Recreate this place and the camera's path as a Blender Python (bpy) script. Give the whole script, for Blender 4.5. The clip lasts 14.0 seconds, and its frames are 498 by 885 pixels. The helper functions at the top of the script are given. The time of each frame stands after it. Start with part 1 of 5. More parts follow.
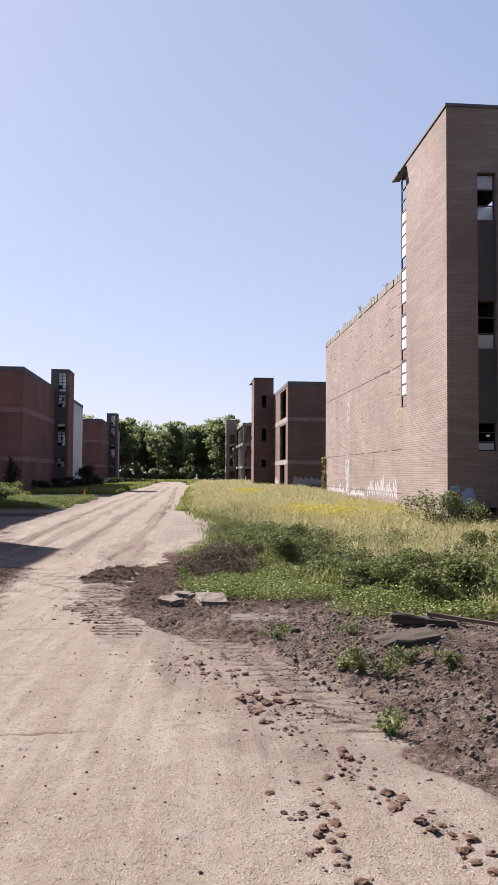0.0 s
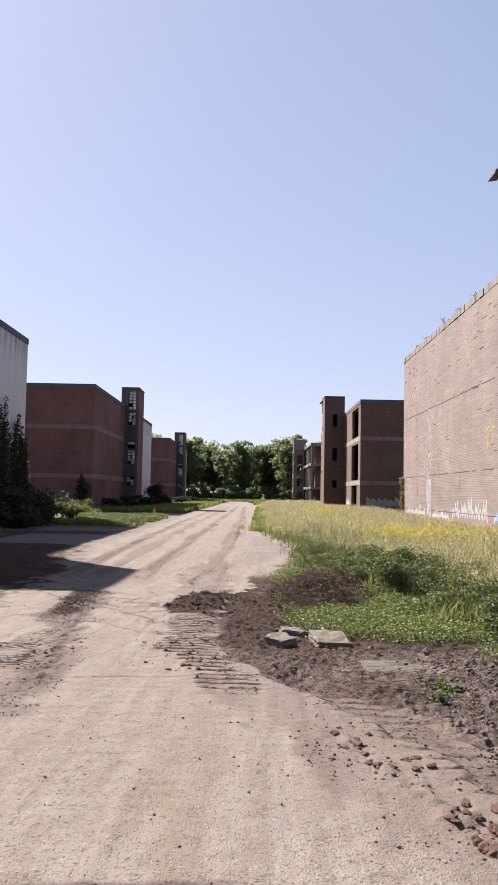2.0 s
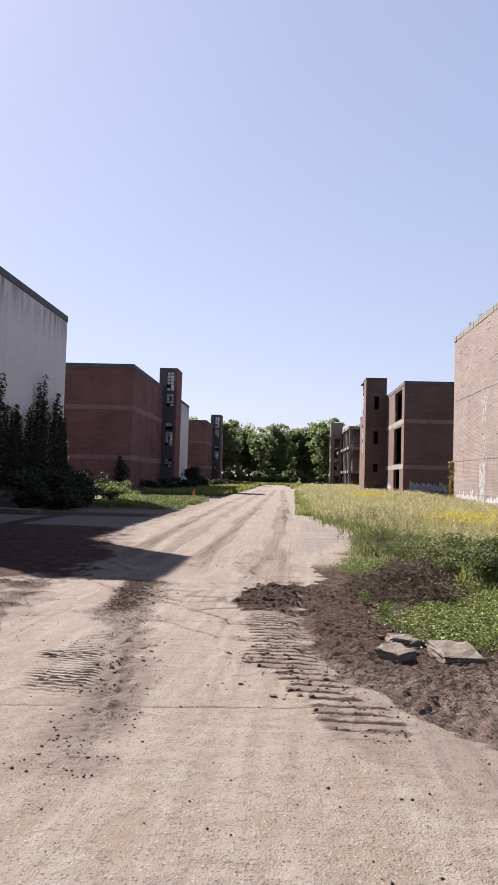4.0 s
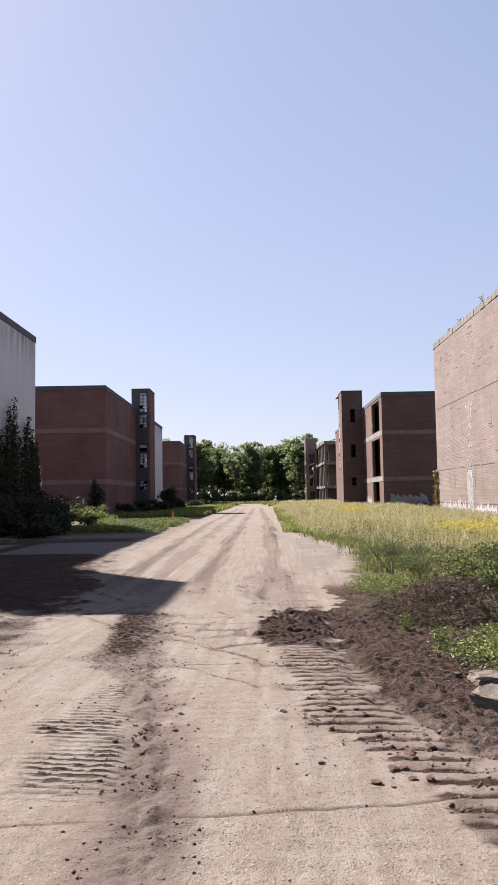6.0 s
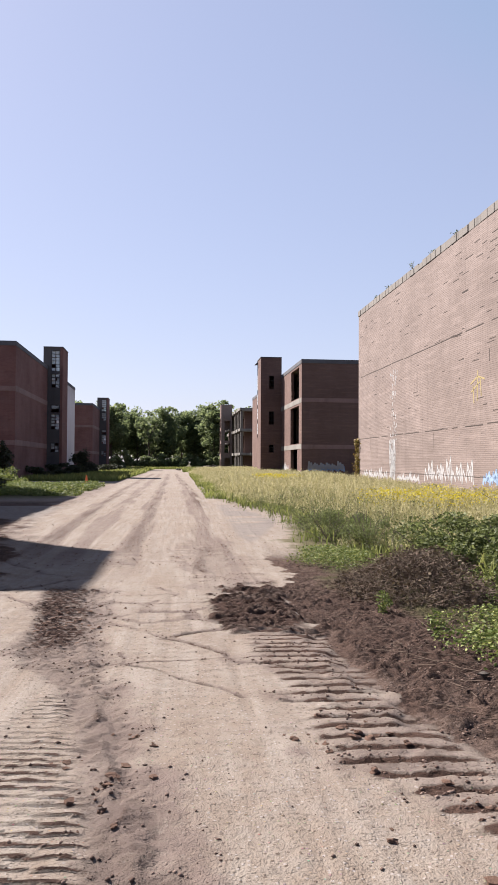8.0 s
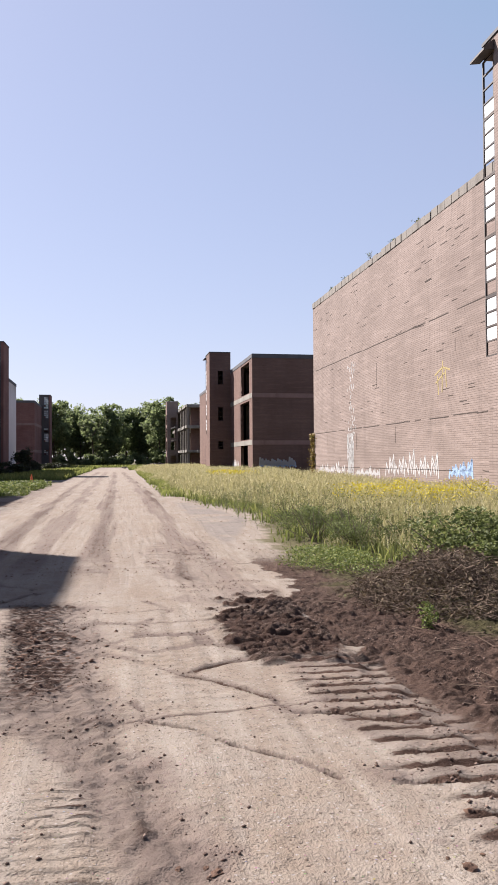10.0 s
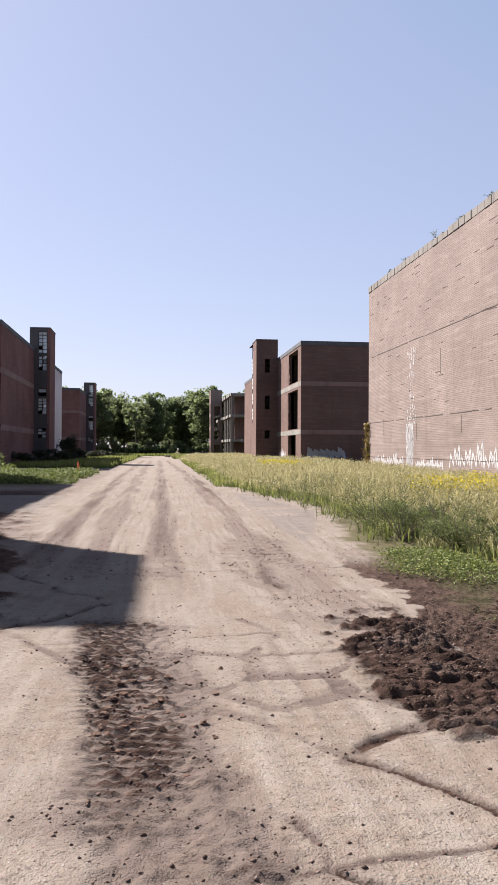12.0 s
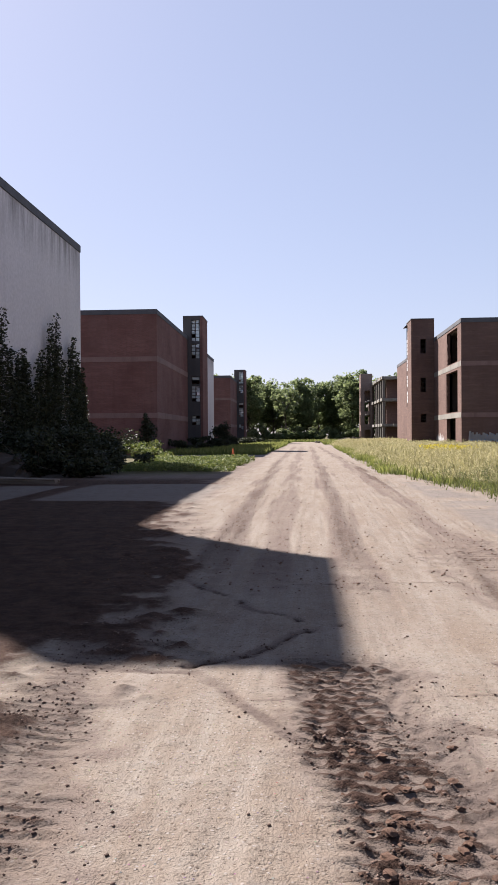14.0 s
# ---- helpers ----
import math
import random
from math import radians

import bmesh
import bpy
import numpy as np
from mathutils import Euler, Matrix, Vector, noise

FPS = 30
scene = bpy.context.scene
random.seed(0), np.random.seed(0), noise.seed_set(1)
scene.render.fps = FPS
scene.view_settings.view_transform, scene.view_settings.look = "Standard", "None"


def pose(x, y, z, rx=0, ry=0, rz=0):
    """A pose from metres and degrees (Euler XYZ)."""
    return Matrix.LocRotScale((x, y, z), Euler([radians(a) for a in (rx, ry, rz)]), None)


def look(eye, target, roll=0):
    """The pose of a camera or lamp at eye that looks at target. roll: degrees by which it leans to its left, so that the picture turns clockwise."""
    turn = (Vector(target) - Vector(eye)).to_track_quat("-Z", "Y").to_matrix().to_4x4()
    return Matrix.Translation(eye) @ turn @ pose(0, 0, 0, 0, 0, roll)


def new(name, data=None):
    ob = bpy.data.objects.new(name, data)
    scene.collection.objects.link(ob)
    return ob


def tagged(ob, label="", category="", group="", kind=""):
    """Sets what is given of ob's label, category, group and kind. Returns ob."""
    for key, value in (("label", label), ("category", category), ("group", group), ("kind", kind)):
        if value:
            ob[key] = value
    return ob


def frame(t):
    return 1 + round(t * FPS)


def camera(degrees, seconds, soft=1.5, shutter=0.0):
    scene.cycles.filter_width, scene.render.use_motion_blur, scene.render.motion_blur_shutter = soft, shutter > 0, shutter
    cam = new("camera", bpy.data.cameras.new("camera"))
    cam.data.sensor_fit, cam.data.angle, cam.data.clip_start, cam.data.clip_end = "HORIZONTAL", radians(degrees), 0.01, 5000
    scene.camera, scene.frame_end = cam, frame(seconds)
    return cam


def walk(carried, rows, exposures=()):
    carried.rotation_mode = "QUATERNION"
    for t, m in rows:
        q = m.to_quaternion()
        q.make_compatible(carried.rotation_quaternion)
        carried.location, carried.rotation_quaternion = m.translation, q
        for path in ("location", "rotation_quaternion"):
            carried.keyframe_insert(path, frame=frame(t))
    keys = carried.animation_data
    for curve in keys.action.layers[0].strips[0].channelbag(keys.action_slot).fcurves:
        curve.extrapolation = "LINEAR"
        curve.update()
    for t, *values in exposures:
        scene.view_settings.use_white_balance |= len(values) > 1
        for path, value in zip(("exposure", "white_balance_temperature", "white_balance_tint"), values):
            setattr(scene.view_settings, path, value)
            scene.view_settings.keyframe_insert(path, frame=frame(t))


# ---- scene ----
cam = camera(36.8, 14.0, 1.1)
PATH = [
    (0, (0.519, -1.201, 2.276), (0.656, 0.792, 2.358), 0.4),
    (0.5, (0.346, -0.724, 2.254), (0.369, 1.274, 2.325), 1.7),
    (1, (0.19, -0.227, 2.237), (0.244, 1.77, 2.312), 1.4),
    (1.5, (0.05, 0.39, 2.201), (0.056, 2.386, 2.335), 1.0),
    (2, (-0.174, 0.858, 2.158), (-0.21, 2.853, 2.293), 1.1),
    (2.5, (-0.329, 1.38, 2.137), (-0.406, 3.375, 2.246), 1.5),
    (3, (-0.55, 1.839, 2.125), (-0.694, 3.832, 2.218), 2.4),
    (5.5, (-1.601, 4.099, 1.961), (-1.657, 6.096, 2.05), -0.4),
    (6, (-1.759, 4.539, 1.936), (-1.808, 6.534, 2.078), -0.9),
    (6.5, (-1.916, 5.005, 1.931), (-2.102, 6.991, 2.073), -0.3),
    (7, (-2.042, 5.392, 1.892), (-2.081, 7.388, 2.013), -0.4),
    (7.5, (-2.164, 5.869, 1.843), (-2.065, 7.865, 1.938), -0.1),
    (8, (-2.36, 6.299, 1.837), (-2.177, 8.29, 1.889), 0.3),
    (8.5, (-2.521, 6.714, 1.809), (-2.266, 8.697, 1.829), -1.0),
    (11, (-3.228, 9.107, 1.721), (-2.872, 11.074, 1.78), 0.2),
    (11.5, (-3.347, 9.651, 1.708), (-3.074, 11.632, 1.75), 0.8),
    (12, (-3.499, 10.116, 1.692), (-3.274, 12.103, 1.71), 0.3),
    (12.5, (-3.632, 10.634, 1.698), (-3.512, 12.631, 1.68), 0.4),
    (13, (-3.833, 11.113, 1.685), (-3.813, 13.113, 1.653), 0.1),
    (13.5, (-3.988, 11.573, 1.687), (-4.051, 13.571, 1.665), -1.3),
    (14, (-4.161, 12.1, 1.69), (-4.327, 14.093, 1.67), -0.4),
]
walk(cam, [(t, look(eye, target, roll)) for t, eye, target, roll in PATH], [(0, 1.68, 6500, 14), (14, 1.68, 6500, 14)])

# ---- light ----
SUN = Vector((-0.775, 0.75, 1.0)).normalized()
world = bpy.data.worlds.new("sky")
scene.world = world
world.use_nodes = True
wn = world.node_tree.nodes
sky = wn.new("ShaderNodeTexSky")
sky.sky_type = "NISHITA"
sky.sun_disc = False
sky.sun_elevation = math.asin(SUN.z)
sky.sun_rotation = math.atan2(SUN.x, SUN.y)
sky.air_density, sky.dust_density, sky.ozone_density = 1.0, 0.6, 3.0
haze = wn.new("ShaderNodeGamma")
haze.inputs["Gamma"].default_value = 0.45
wn["Background"].inputs["Strength"].default_value = 0.064
world.node_tree.links.new(sky.outputs[0], haze.inputs["Color"])
tint = wn.new("ShaderNodeMix")
tint.data_type, tint.blend_type = "RGBA", "MULTIPLY"
tint.inputs[0].default_value = 1.0
tint.inputs[7].default_value = (1.72, 1.7, 1.93, 1)
world.node_tree.links.new(haze.outputs[0], tint.inputs[6])
deep = wn.new("ShaderNodeMix")
deep.data_type, deep.blend_type = "RGBA", "MULTIPLY"
deep.inputs[0].default_value = 1.0
deep.inputs[7].default_value = (1.36, 1.2, 1.1, 1)
world.node_tree.links.new(sky.outputs[0], deep.inputs[6])
zenith = wn.new("ShaderNodeMix")
zenith.data_type, zenith.blend_type = "RGBA", "DARKEN"
zenith.inputs[0].default_value = 1.0
world.node_tree.links.new(tint.outputs[2], zenith.inputs[6])
world.node_tree.links.new(deep.outputs[2], zenith.inputs[7])
world.node_tree.links.new(zenith.outputs[2], wn["Background"].inputs["Color"])
lamp = bpy.data.lights.new("sun", "SUN")
lamp.energy, lamp.angle, lamp.color = 5.0, radians(0.55), (1.0, 0.95, 0.88)
sun_ob = new("sun", lamp)
sun_ob.matrix_world = look(SUN * 100, (0, 0, 0))


# ---- materials ----
def material(name, rough=0.9, spec=0.3):
    m = bpy.data.materials.new(name)
    m.use_nodes = True
    b = m.node_tree.nodes["Principled BSDF"]
    b.inputs["Roughness"].default_value = rough
    b.inputs["Specular IOR Level"].default_value = spec
    return m, m.node_tree.nodes, m.node_tree.links, b


def node(nodes, kind, **values):
    n = nodes.new(kind)
    for key, value in values.items():
        n.inputs[key.replace("_", " ")].default_value = value
    return n


def ramp(nodes, links, source, stops):
    r = nodes.new("ShaderNodeValToRGB")
    e = r.color_ramp.elements
    while len(e) < len(stops):
        e.new(0.5)
    for i, (p, c) in enumerate(stops):
        e[i].position, e[i].color = p, (*c, 1) if len(c) == 3 else c
    links.new(source, r.inputs[0])
    return r.outputs[0]


def mix(nodes, links, fac, a, b, blend="MIX"):
    n = nodes.new("ShaderNodeMix")
    n.data_type, n.blend_type = "RGBA", blend
    for sock, v in ((n.inputs[0], fac), (n.inputs[6], a), (n.inputs[7], b)):
        if isinstance(v, bpy.types.NodeSocket):
            links.new(v, sock)
        elif isinstance(v, tuple):
            sock.default_value = (*v, 1)
        else:
            sock.default_value = v
    return n.outputs[2]


def noise_tex(nodes, links, coord, scale, detail=6, rough=0.6, stretch=None):
    t = node(nodes, "ShaderNodeTexNoise", Scale=scale, Detail=detail, Roughness=rough)
    if stretch:
        mp = nodes.new("ShaderNodeMapping")
        mp.inputs["Scale"].default_value = stretch
        links.new(coord, mp.inputs[0])
        coord = mp.outputs[0]
    links.new(coord, t.inputs["Vector"])
    return t.outputs["Fac"]


def bump(nodes, links, bsdf, height, strength, distance):
    b = node(nodes, "ShaderNodeBump", Strength=strength, Distance=distance)
    links.new(height, b.inputs["Height"])
    if bsdf.inputs["Normal"].is_linked:
        links.new(bsdf.inputs["Normal"].links[0].from_socket, b.inputs["Normal"])
    links.new(b.outputs[0], bsdf.inputs["Normal"])


def brick_material(name, c1, c2, mortar, width=0.3, height=0.1, wear=0.4, relief=0.45):
    """Coursed clay block: x + y runs along any wall, z up."""
    m, n, l, b = material(name, 0.92, 0.2)
    co = n.new("ShaderNodeTexCoord").outputs["Object"]
    sep = n.new("ShaderNodeSeparateXYZ")
    l.new(co, sep.inputs[0])
    add = n.new("ShaderNodeMath")
    l.new(sep.outputs[0], add.inputs[0]), l.new(sep.outputs[1], add.inputs[1])
    com = n.new("ShaderNodeCombineXYZ")
    l.new(add.outputs[0], com.inputs[0]), l.new(sep.outputs[2], com.inputs[1])
    br = n.new("ShaderNodeTexBrick")
    br.inputs["Scale"].default_value = 1
    br.inputs["Brick Width"].default_value, br.inputs["Row Height"].default_value = width, height
    br.inputs["Mortar Size"].default_value, br.inputs["Mortar Smooth"].default_value = 0.014, 0.4
    br.inputs["Color1"].default_value, br.inputs["Color2"].default_value = (*c1, 1), (*c2, 1)
    br.inputs["Mortar"].default_value = (*mortar, 1)
    l.new(com.outputs[0], br.inputs["Vector"])
    big = noise_tex(n, l, co, 0.25, 5)
    col = mix(n, l, ramp(n, l, big, [(0.35, (0, 0, 0)), (0.7, (1, 1, 1))]), br.outputs[0], tuple(v * 0.72 for v in c2))
    lay = noise_tex(n, l, com.outputs[0], 1.0, 4, 0.7, (0.35, 3.0, 1))
    col = mix(n, l, ramp(n, l, lay, [(0.5, (0, 0, 0)), (0.78, (wear, wear, wear))]), col, tuple(min(1, v * 1.45) for v in c1))
    run = noise_tex(n, l, com.outputs[0], 1.0, 5, 0.6, (1.4, 0.09, 1))
    col = mix(n, l, ramp(n, l, run, [(0.56, (0, 0, 0)), (0.75, (0.4, 0.4, 0.4))]), col, tuple(v * 0.5 for v in c2))
    chip = noise_tex(n, l, com.outputs[0], 1.0, 3, 0.5, (1.2, 5.0, 1))
    col = mix(n, l, ramp(n, l, chip, [(0.66, (0, 0, 0)), (0.72, (0.55, 0.55, 0.55))]), col, tuple(v * 0.45 for v in c1))
    l.new(col, b.inputs["Base Color"])
    inv = n.new("ShaderNodeMath")
    inv.operation = "SUBTRACT"
    inv.inputs[0].default_value = 1
    l.new(br.outputs["Fac"], inv.inputs[1])
    bump(n, l, b, inv.outputs[0], relief, 0.02)
    bump(n, l, b, chip, 0.3, 0.02)
    return m


def plain_material(name, c1, c2, scale=3.0, rough=0.9, relief=0.3, streak=0.0, spec=0.3, distance=0.02):
    m, n, l, b = material(name, rough, spec)
    co = n.new("ShaderNodeTexCoord").outputs["Object"]
    big = noise_tex(n, l, co, scale * 0.12, 5)
    fine = noise_tex(n, l, co, scale * 4, 6, 0.7)
    col = mix(n, l, ramp(n, l, big, [(0.3, (0, 0, 0)), (0.7, (1, 1, 1))]), c1, c2)
    col = mix(n, l, ramp(n, l, fine, [(0.35, (0, 0, 0)), (0.75, (0.5, 0.5, 0.5))]), col, tuple(v * 0.6 for v in c2))
    if streak:
        run = noise_tex(n, l, co, 1.0, 6, 0.65, (1.1, 1.1, 0.07))
        col = mix(n, l, ramp(n, l, run, [(0.5, (0, 0, 0)), (0.72, (streak,) * 3)]), col, tuple(v * 0.35 for v in c2))
    l.new(col, b.inputs["Base Color"])
    bump(n, l, b, fine, relief, distance)
    return m


def leaf_material(name, c1, c2, rough=0.6, glow=0.25):
    """Leaves: one tint a leaf, some light let through."""
    m, n, l, b = material(name, rough, 0.25)
    rnd = n.new("ShaderNodeNewGeometry").outputs["Random Per Island"]
    col = ramp(n, l, rnd, [(0.0, tuple(v * 0.6 for v in c1)), (0.5, c1), (1.0, c2)])
    l.new(col, b.inputs["Base Color"])
    tr = n.new("ShaderNodeBsdfTranslucent")
    l.new(col, tr.inputs[0])
    ms = n.new("ShaderNodeMixShader")
    ms.inputs[0].default_value = glow
    l.new(b.outputs[0], ms.inputs[1]), l.new(tr.outputs[0], ms.inputs[2])
    l.new(ms.outputs[0], n["Material Output"].inputs[0])
    return m


def grass_material(name, foot, c1, c2, glow):
    """Blades that pass from a green foot to a dry tip."""
    m = leaf_material(name, c1, c2, 0.8, glow)
    n, l = m.node_tree.nodes, m.node_tree.links
    dry = n["Principled BSDF"].inputs["Base Color"].links[0].from_socket
    up = n.new("ShaderNodeAttribute")
    up.attribute_name = "up"
    col = mix(n, l, ramp(n, l, up.outputs["Fac"], [(0.15, (0, 0, 0)), (0.75, (1, 1, 1))]), foot, dry)
    l.new(col, n["Principled BSDF"].inputs["Base Color"])
    l.new(col, n["Translucent BSDF"].inputs[0])
    return m


BRICK = brick_material("brown_brick", (0.23, 0.181, 0.163), (0.203, 0.156, 0.138), (0.148, 0.115, 0.103), 0.6)
BRICK_DARK = brick_material("dark_brown_brick", (0.154, 0.0955, 0.0791), (0.132, 0.0791, 0.0667), (0.0912, 0.0636, 0.0545))
BRICK_RED = brick_material("red_brick", (0.188, 0.092, 0.08), (0.152, 0.072, 0.064), (0.152, 0.104, 0.092), 0.3, 0.1, 0.3)
DARK_PANEL = plain_material("dark_spandrel", (0.048, 0.044, 0.048), (0.072, 0.064, 0.064), 4.0, 0.6, 0.2, 0.4)
CONCRETE = plain_material("concrete", (0.163, 0.143, 0.126), (0.122, 0.107, 0.0929), 2.0, 0.9, 0.4, 0.5)
BAND = plain_material("concrete_band", (0.236, 0.218, 0.195), (0.173, 0.159, 0.141), 2.5, 0.9, 0.4, 0.4)
COPING = plain_material("coping", (0.209, 0.187, 0.168), (0.15, 0.134, 0.12), 3.0, 0.9, 0.4, 0.6)
DARK_COPING = plain_material("dark_coping", (0.10, 0.10, 0.11), (0.07, 0.07, 0.08), 3.0, 0.8, 0.3, 0.3)
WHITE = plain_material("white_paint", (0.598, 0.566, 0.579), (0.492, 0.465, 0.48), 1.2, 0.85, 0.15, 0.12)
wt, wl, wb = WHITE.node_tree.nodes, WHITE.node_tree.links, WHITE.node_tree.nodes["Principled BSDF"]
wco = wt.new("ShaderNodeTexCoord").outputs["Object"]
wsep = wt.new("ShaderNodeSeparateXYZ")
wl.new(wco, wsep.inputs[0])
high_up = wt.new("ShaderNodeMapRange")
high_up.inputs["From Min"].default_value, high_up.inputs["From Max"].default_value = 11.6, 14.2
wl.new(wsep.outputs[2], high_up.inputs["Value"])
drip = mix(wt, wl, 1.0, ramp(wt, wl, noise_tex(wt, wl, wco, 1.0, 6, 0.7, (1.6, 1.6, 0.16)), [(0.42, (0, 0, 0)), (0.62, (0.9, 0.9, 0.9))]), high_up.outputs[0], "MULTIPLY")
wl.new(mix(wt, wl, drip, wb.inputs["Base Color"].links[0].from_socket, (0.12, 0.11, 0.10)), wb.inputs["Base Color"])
DARK_STEEL = plain_material("dark_steel", (0.045, 0.045, 0.05), (0.08, 0.06, 0.05), 6.0, 0.6, 0.2)
BAND_RED = plain_material("brick_band", (0.24, 0.152, 0.136), (0.176, 0.112, 0.1), 3.0, 0.9, 0.3, 0.3)
PLASTER = plain_material("plaster", (0.088, 0.0743, 0.0688), (0.0605, 0.0523, 0.0495), 3.0, 0.9, 0.3, 0.5)
PALE_PAINT = plain_material("pale_spray_paint", (0.44, 0.43, 0.43), (0.36, 0.35, 0.35), 6.0, 0.8, 0.2)
BLUE_PAINT = plain_material("blue_spray_paint", (0.216, 0.324, 0.51), (0.262, 0.356, 0.51), 6.0, 0.8, 0.2)
YELLOW_PAINT = plain_material("yellow_spray_paint", (0.319, 0.257, 0.113), (0.283, 0.216, 0.103), 6.0, 0.8, 0.2)
MILK, mn, ml, mb = material("milky_glass", 0.35, 0.5)
mb.inputs["Base Color"].default_value = (0.82, 0.84, 0.86, 1)
mb.inputs["Transmission Weight"].default_value = 0.25
PANE, pn, pl, pb = material("wired_glass", 0.25, 0.5)
pb.inputs["Base Color"].default_value = (0.75, 0.8, 0.82, 1)
pb.inputs["Transmission Weight"].default_value = 0.6


# ---- helpers of the build ----
def add_box(bm, x0, x1, y0, y1, z0, z1):
    x0, x1, y0, y1 = min(x0, x1), max(x0, x1), min(y0, y1), max(y0, y1)
    v = [bm.verts.new((x, y, z)) for z in (z0, z1) for x, y in ((x0, y0), (x1, y0), (x1, y1), (x0, y1))]
    for f in ((3, 2, 1, 0), (4, 5, 6, 7), (0, 1, 5, 4), (1, 2, 6, 5), (2, 3, 7, 6), (3, 0, 4, 7)):
        bm.faces.new([v[i] for i in f])


def part(name, bm, mat, parent=None, label="", at=None):
    me = bpy.data.meshes.new(name)
    bm.to_mesh(me)
    bm.free()
    if mat:
        me.materials.append(mat)
    ob = new(name, me)
    if parent:
        ob.parent = parent
    if at:
        ob.matrix_basis = at
    if label:
        ob["label"] = label
    return ob


def box_part(name, dims, mat, parent, label="", edge=0.0):
    bm = bmesh.new()
    add_box(bm, *dims)
    if edge:
        bmesh.ops.bevel(bm, geom=bm.edges[:], offset=edge, segments=2, affect="EDGES")
    return part(name, bm, mat, parent, label)


def arrays(name, verts, faces, mat, parent=None, smooth=False):
    """One mesh from numpy arrays; faces all of one size."""
    me = bpy.data.meshes.new(name)
    verts, faces = np.asarray(verts, np.float32), np.asarray(faces, np.int32)
    k = faces.shape[1]
    me.vertices.add(len(verts))
    me.vertices.foreach_set("co", verts.ravel())
    me.loops.add(faces.size)
    me.loops.foreach_set("vertex_index", faces.ravel())
    me.polygons.add(len(faces))
    me.polygons.foreach_set("loop_start", np.arange(0, faces.size, k, dtype=np.int32))
    me.update(calc_edges=True)
    if smooth:
        me.polygons.foreach_set("use_smooth", np.ones(len(faces), bool))
    me.materials.append(mat)
    ob = new(name, me)
    if parent:
        ob.parent = parent
    return ob


def panel(name, mat, parent, along, plane, thick, a0, a1, z0, z1, holes=(), label=""):
    """A wall with thickness and openings through it. along "x" or "y"; holes (a0, a1, z0, z1)."""
    bm = bmesh.new()
    ca = sorted({a0, a1, *[min(max(v, a0), a1) for h in holes for v in h[:2]]})
    cz = sorted({z0, z1, *[min(max(v, z0), z1) for h in holes for v in h[2:]]})
    solid = {}
    for i in range(len(ca) - 1):
        for j in range(len(cz) - 1):
            ma, mz = (ca[i] + ca[i + 1]) / 2, (cz[j] + cz[j + 1]) / 2
            solid[i, j] = not any(h[0] < ma < h[1] and h[2] < mz < h[3] for h in holes)
    made = {}

    def vert(a, z, side):
        key = (round(a, 4), round(z, 4), side)
        if key not in made:
            p = plane + (thick if side else 0)
            made[key] = bm.verts.new((a, p, z) if along == "x" else (p, a, z))
        return made[key]
    for (i, j), full in solid.items():
        if not full:
            continue
        A, B, C, D = ca[i], ca[i + 1], cz[j], cz[j + 1]
        bm.faces.new([vert(A, C, 0), vert(B, C, 0), vert(B, D, 0), vert(A, D, 0)])
        bm.faces.new([vert(A, D, 1), vert(B, D, 1), vert(B, C, 1), vert(A, C, 1)])
        for di, dj, p, q in ((-1, 0, (A, C), (A, D)), (1, 0, (B, D), (B, C)), (0, -1, (B, C), (A, C)), (0, 1, (A, D), (B, D))):
            if not solid.get((i + di, j + dj), False):
                bm.faces.new([vert(*p, 0), vert(*q, 0), vert(*q, 1), vert(*p, 1)])
    bmesh.ops.recalc_face_normals(bm, faces=bm.faces[:])
    return part(name, bm, mat, parent, label)


def smooth_noise(x, y, size, seed):
    """Value noise in 0..1 on arrays."""
    rng = np.random.RandomState(seed)
    grid = rng.rand(256, 256)
    fx, fy = x / size, y / size
    ix, iy = np.floor(fx).astype(int), np.floor(fy).astype(int)
    tx, ty = fx - ix, fy - iy
    tx, ty = tx * tx * (3 - 2 * tx), ty * ty * (3 - 2 * ty)
    g = lambda a, b: grid[a % 256, b % 256]
    return (g(ix, iy) * (1 - tx) + g(ix + 1, iy) * tx) * (1 - ty) + (g(ix, iy + 1) * (1 - tx) + g(ix + 1, iy + 1) * tx) * ty


def ramp01(v, a, b):
    t = np.clip((v - a) / (b - a), 0, 1)
    return t * t * (3 - 2 * t)


def base_height(x, y):
    """The lie of the land: a gentle fall along the road, then level."""
    return np.interp(y, [-60, -10, -3, 0, 5, 10, 15, 20, 25, 35, 400], [1.1, 0.9, 0.66, 0.56, 0.37, 0.21, -0.02, -0.2, -0.23, -0.2, -0.2])


def right_edge(y):
    """Where the drivable surface ends on its right."""
    return np.interp(y, [-10, 0, 3, 4.5, 5.4, 6.7, 8, 9.2, 11.5, 14, 17.8, 18.6, 21, 25, 30, 33, 38, 48, 120, 230], [4.4, 3.2, 2.15, 1.8, 1.45, 1.0, 0.4, -0.3, -0.9, -1.0, -0.9, -0.45, -0.4, -0.6, 0.6, 1.1, 0.4, -0.8, -0.9, -2.0])


def left_edge(y):
    return np.interp(y, [-10, 8, 12, 20, 27, 31, 46, 95, 230], [-7.5, -6.6, -6.2, -6.2, -6.8, -8, -8, -8.4, -9.5])


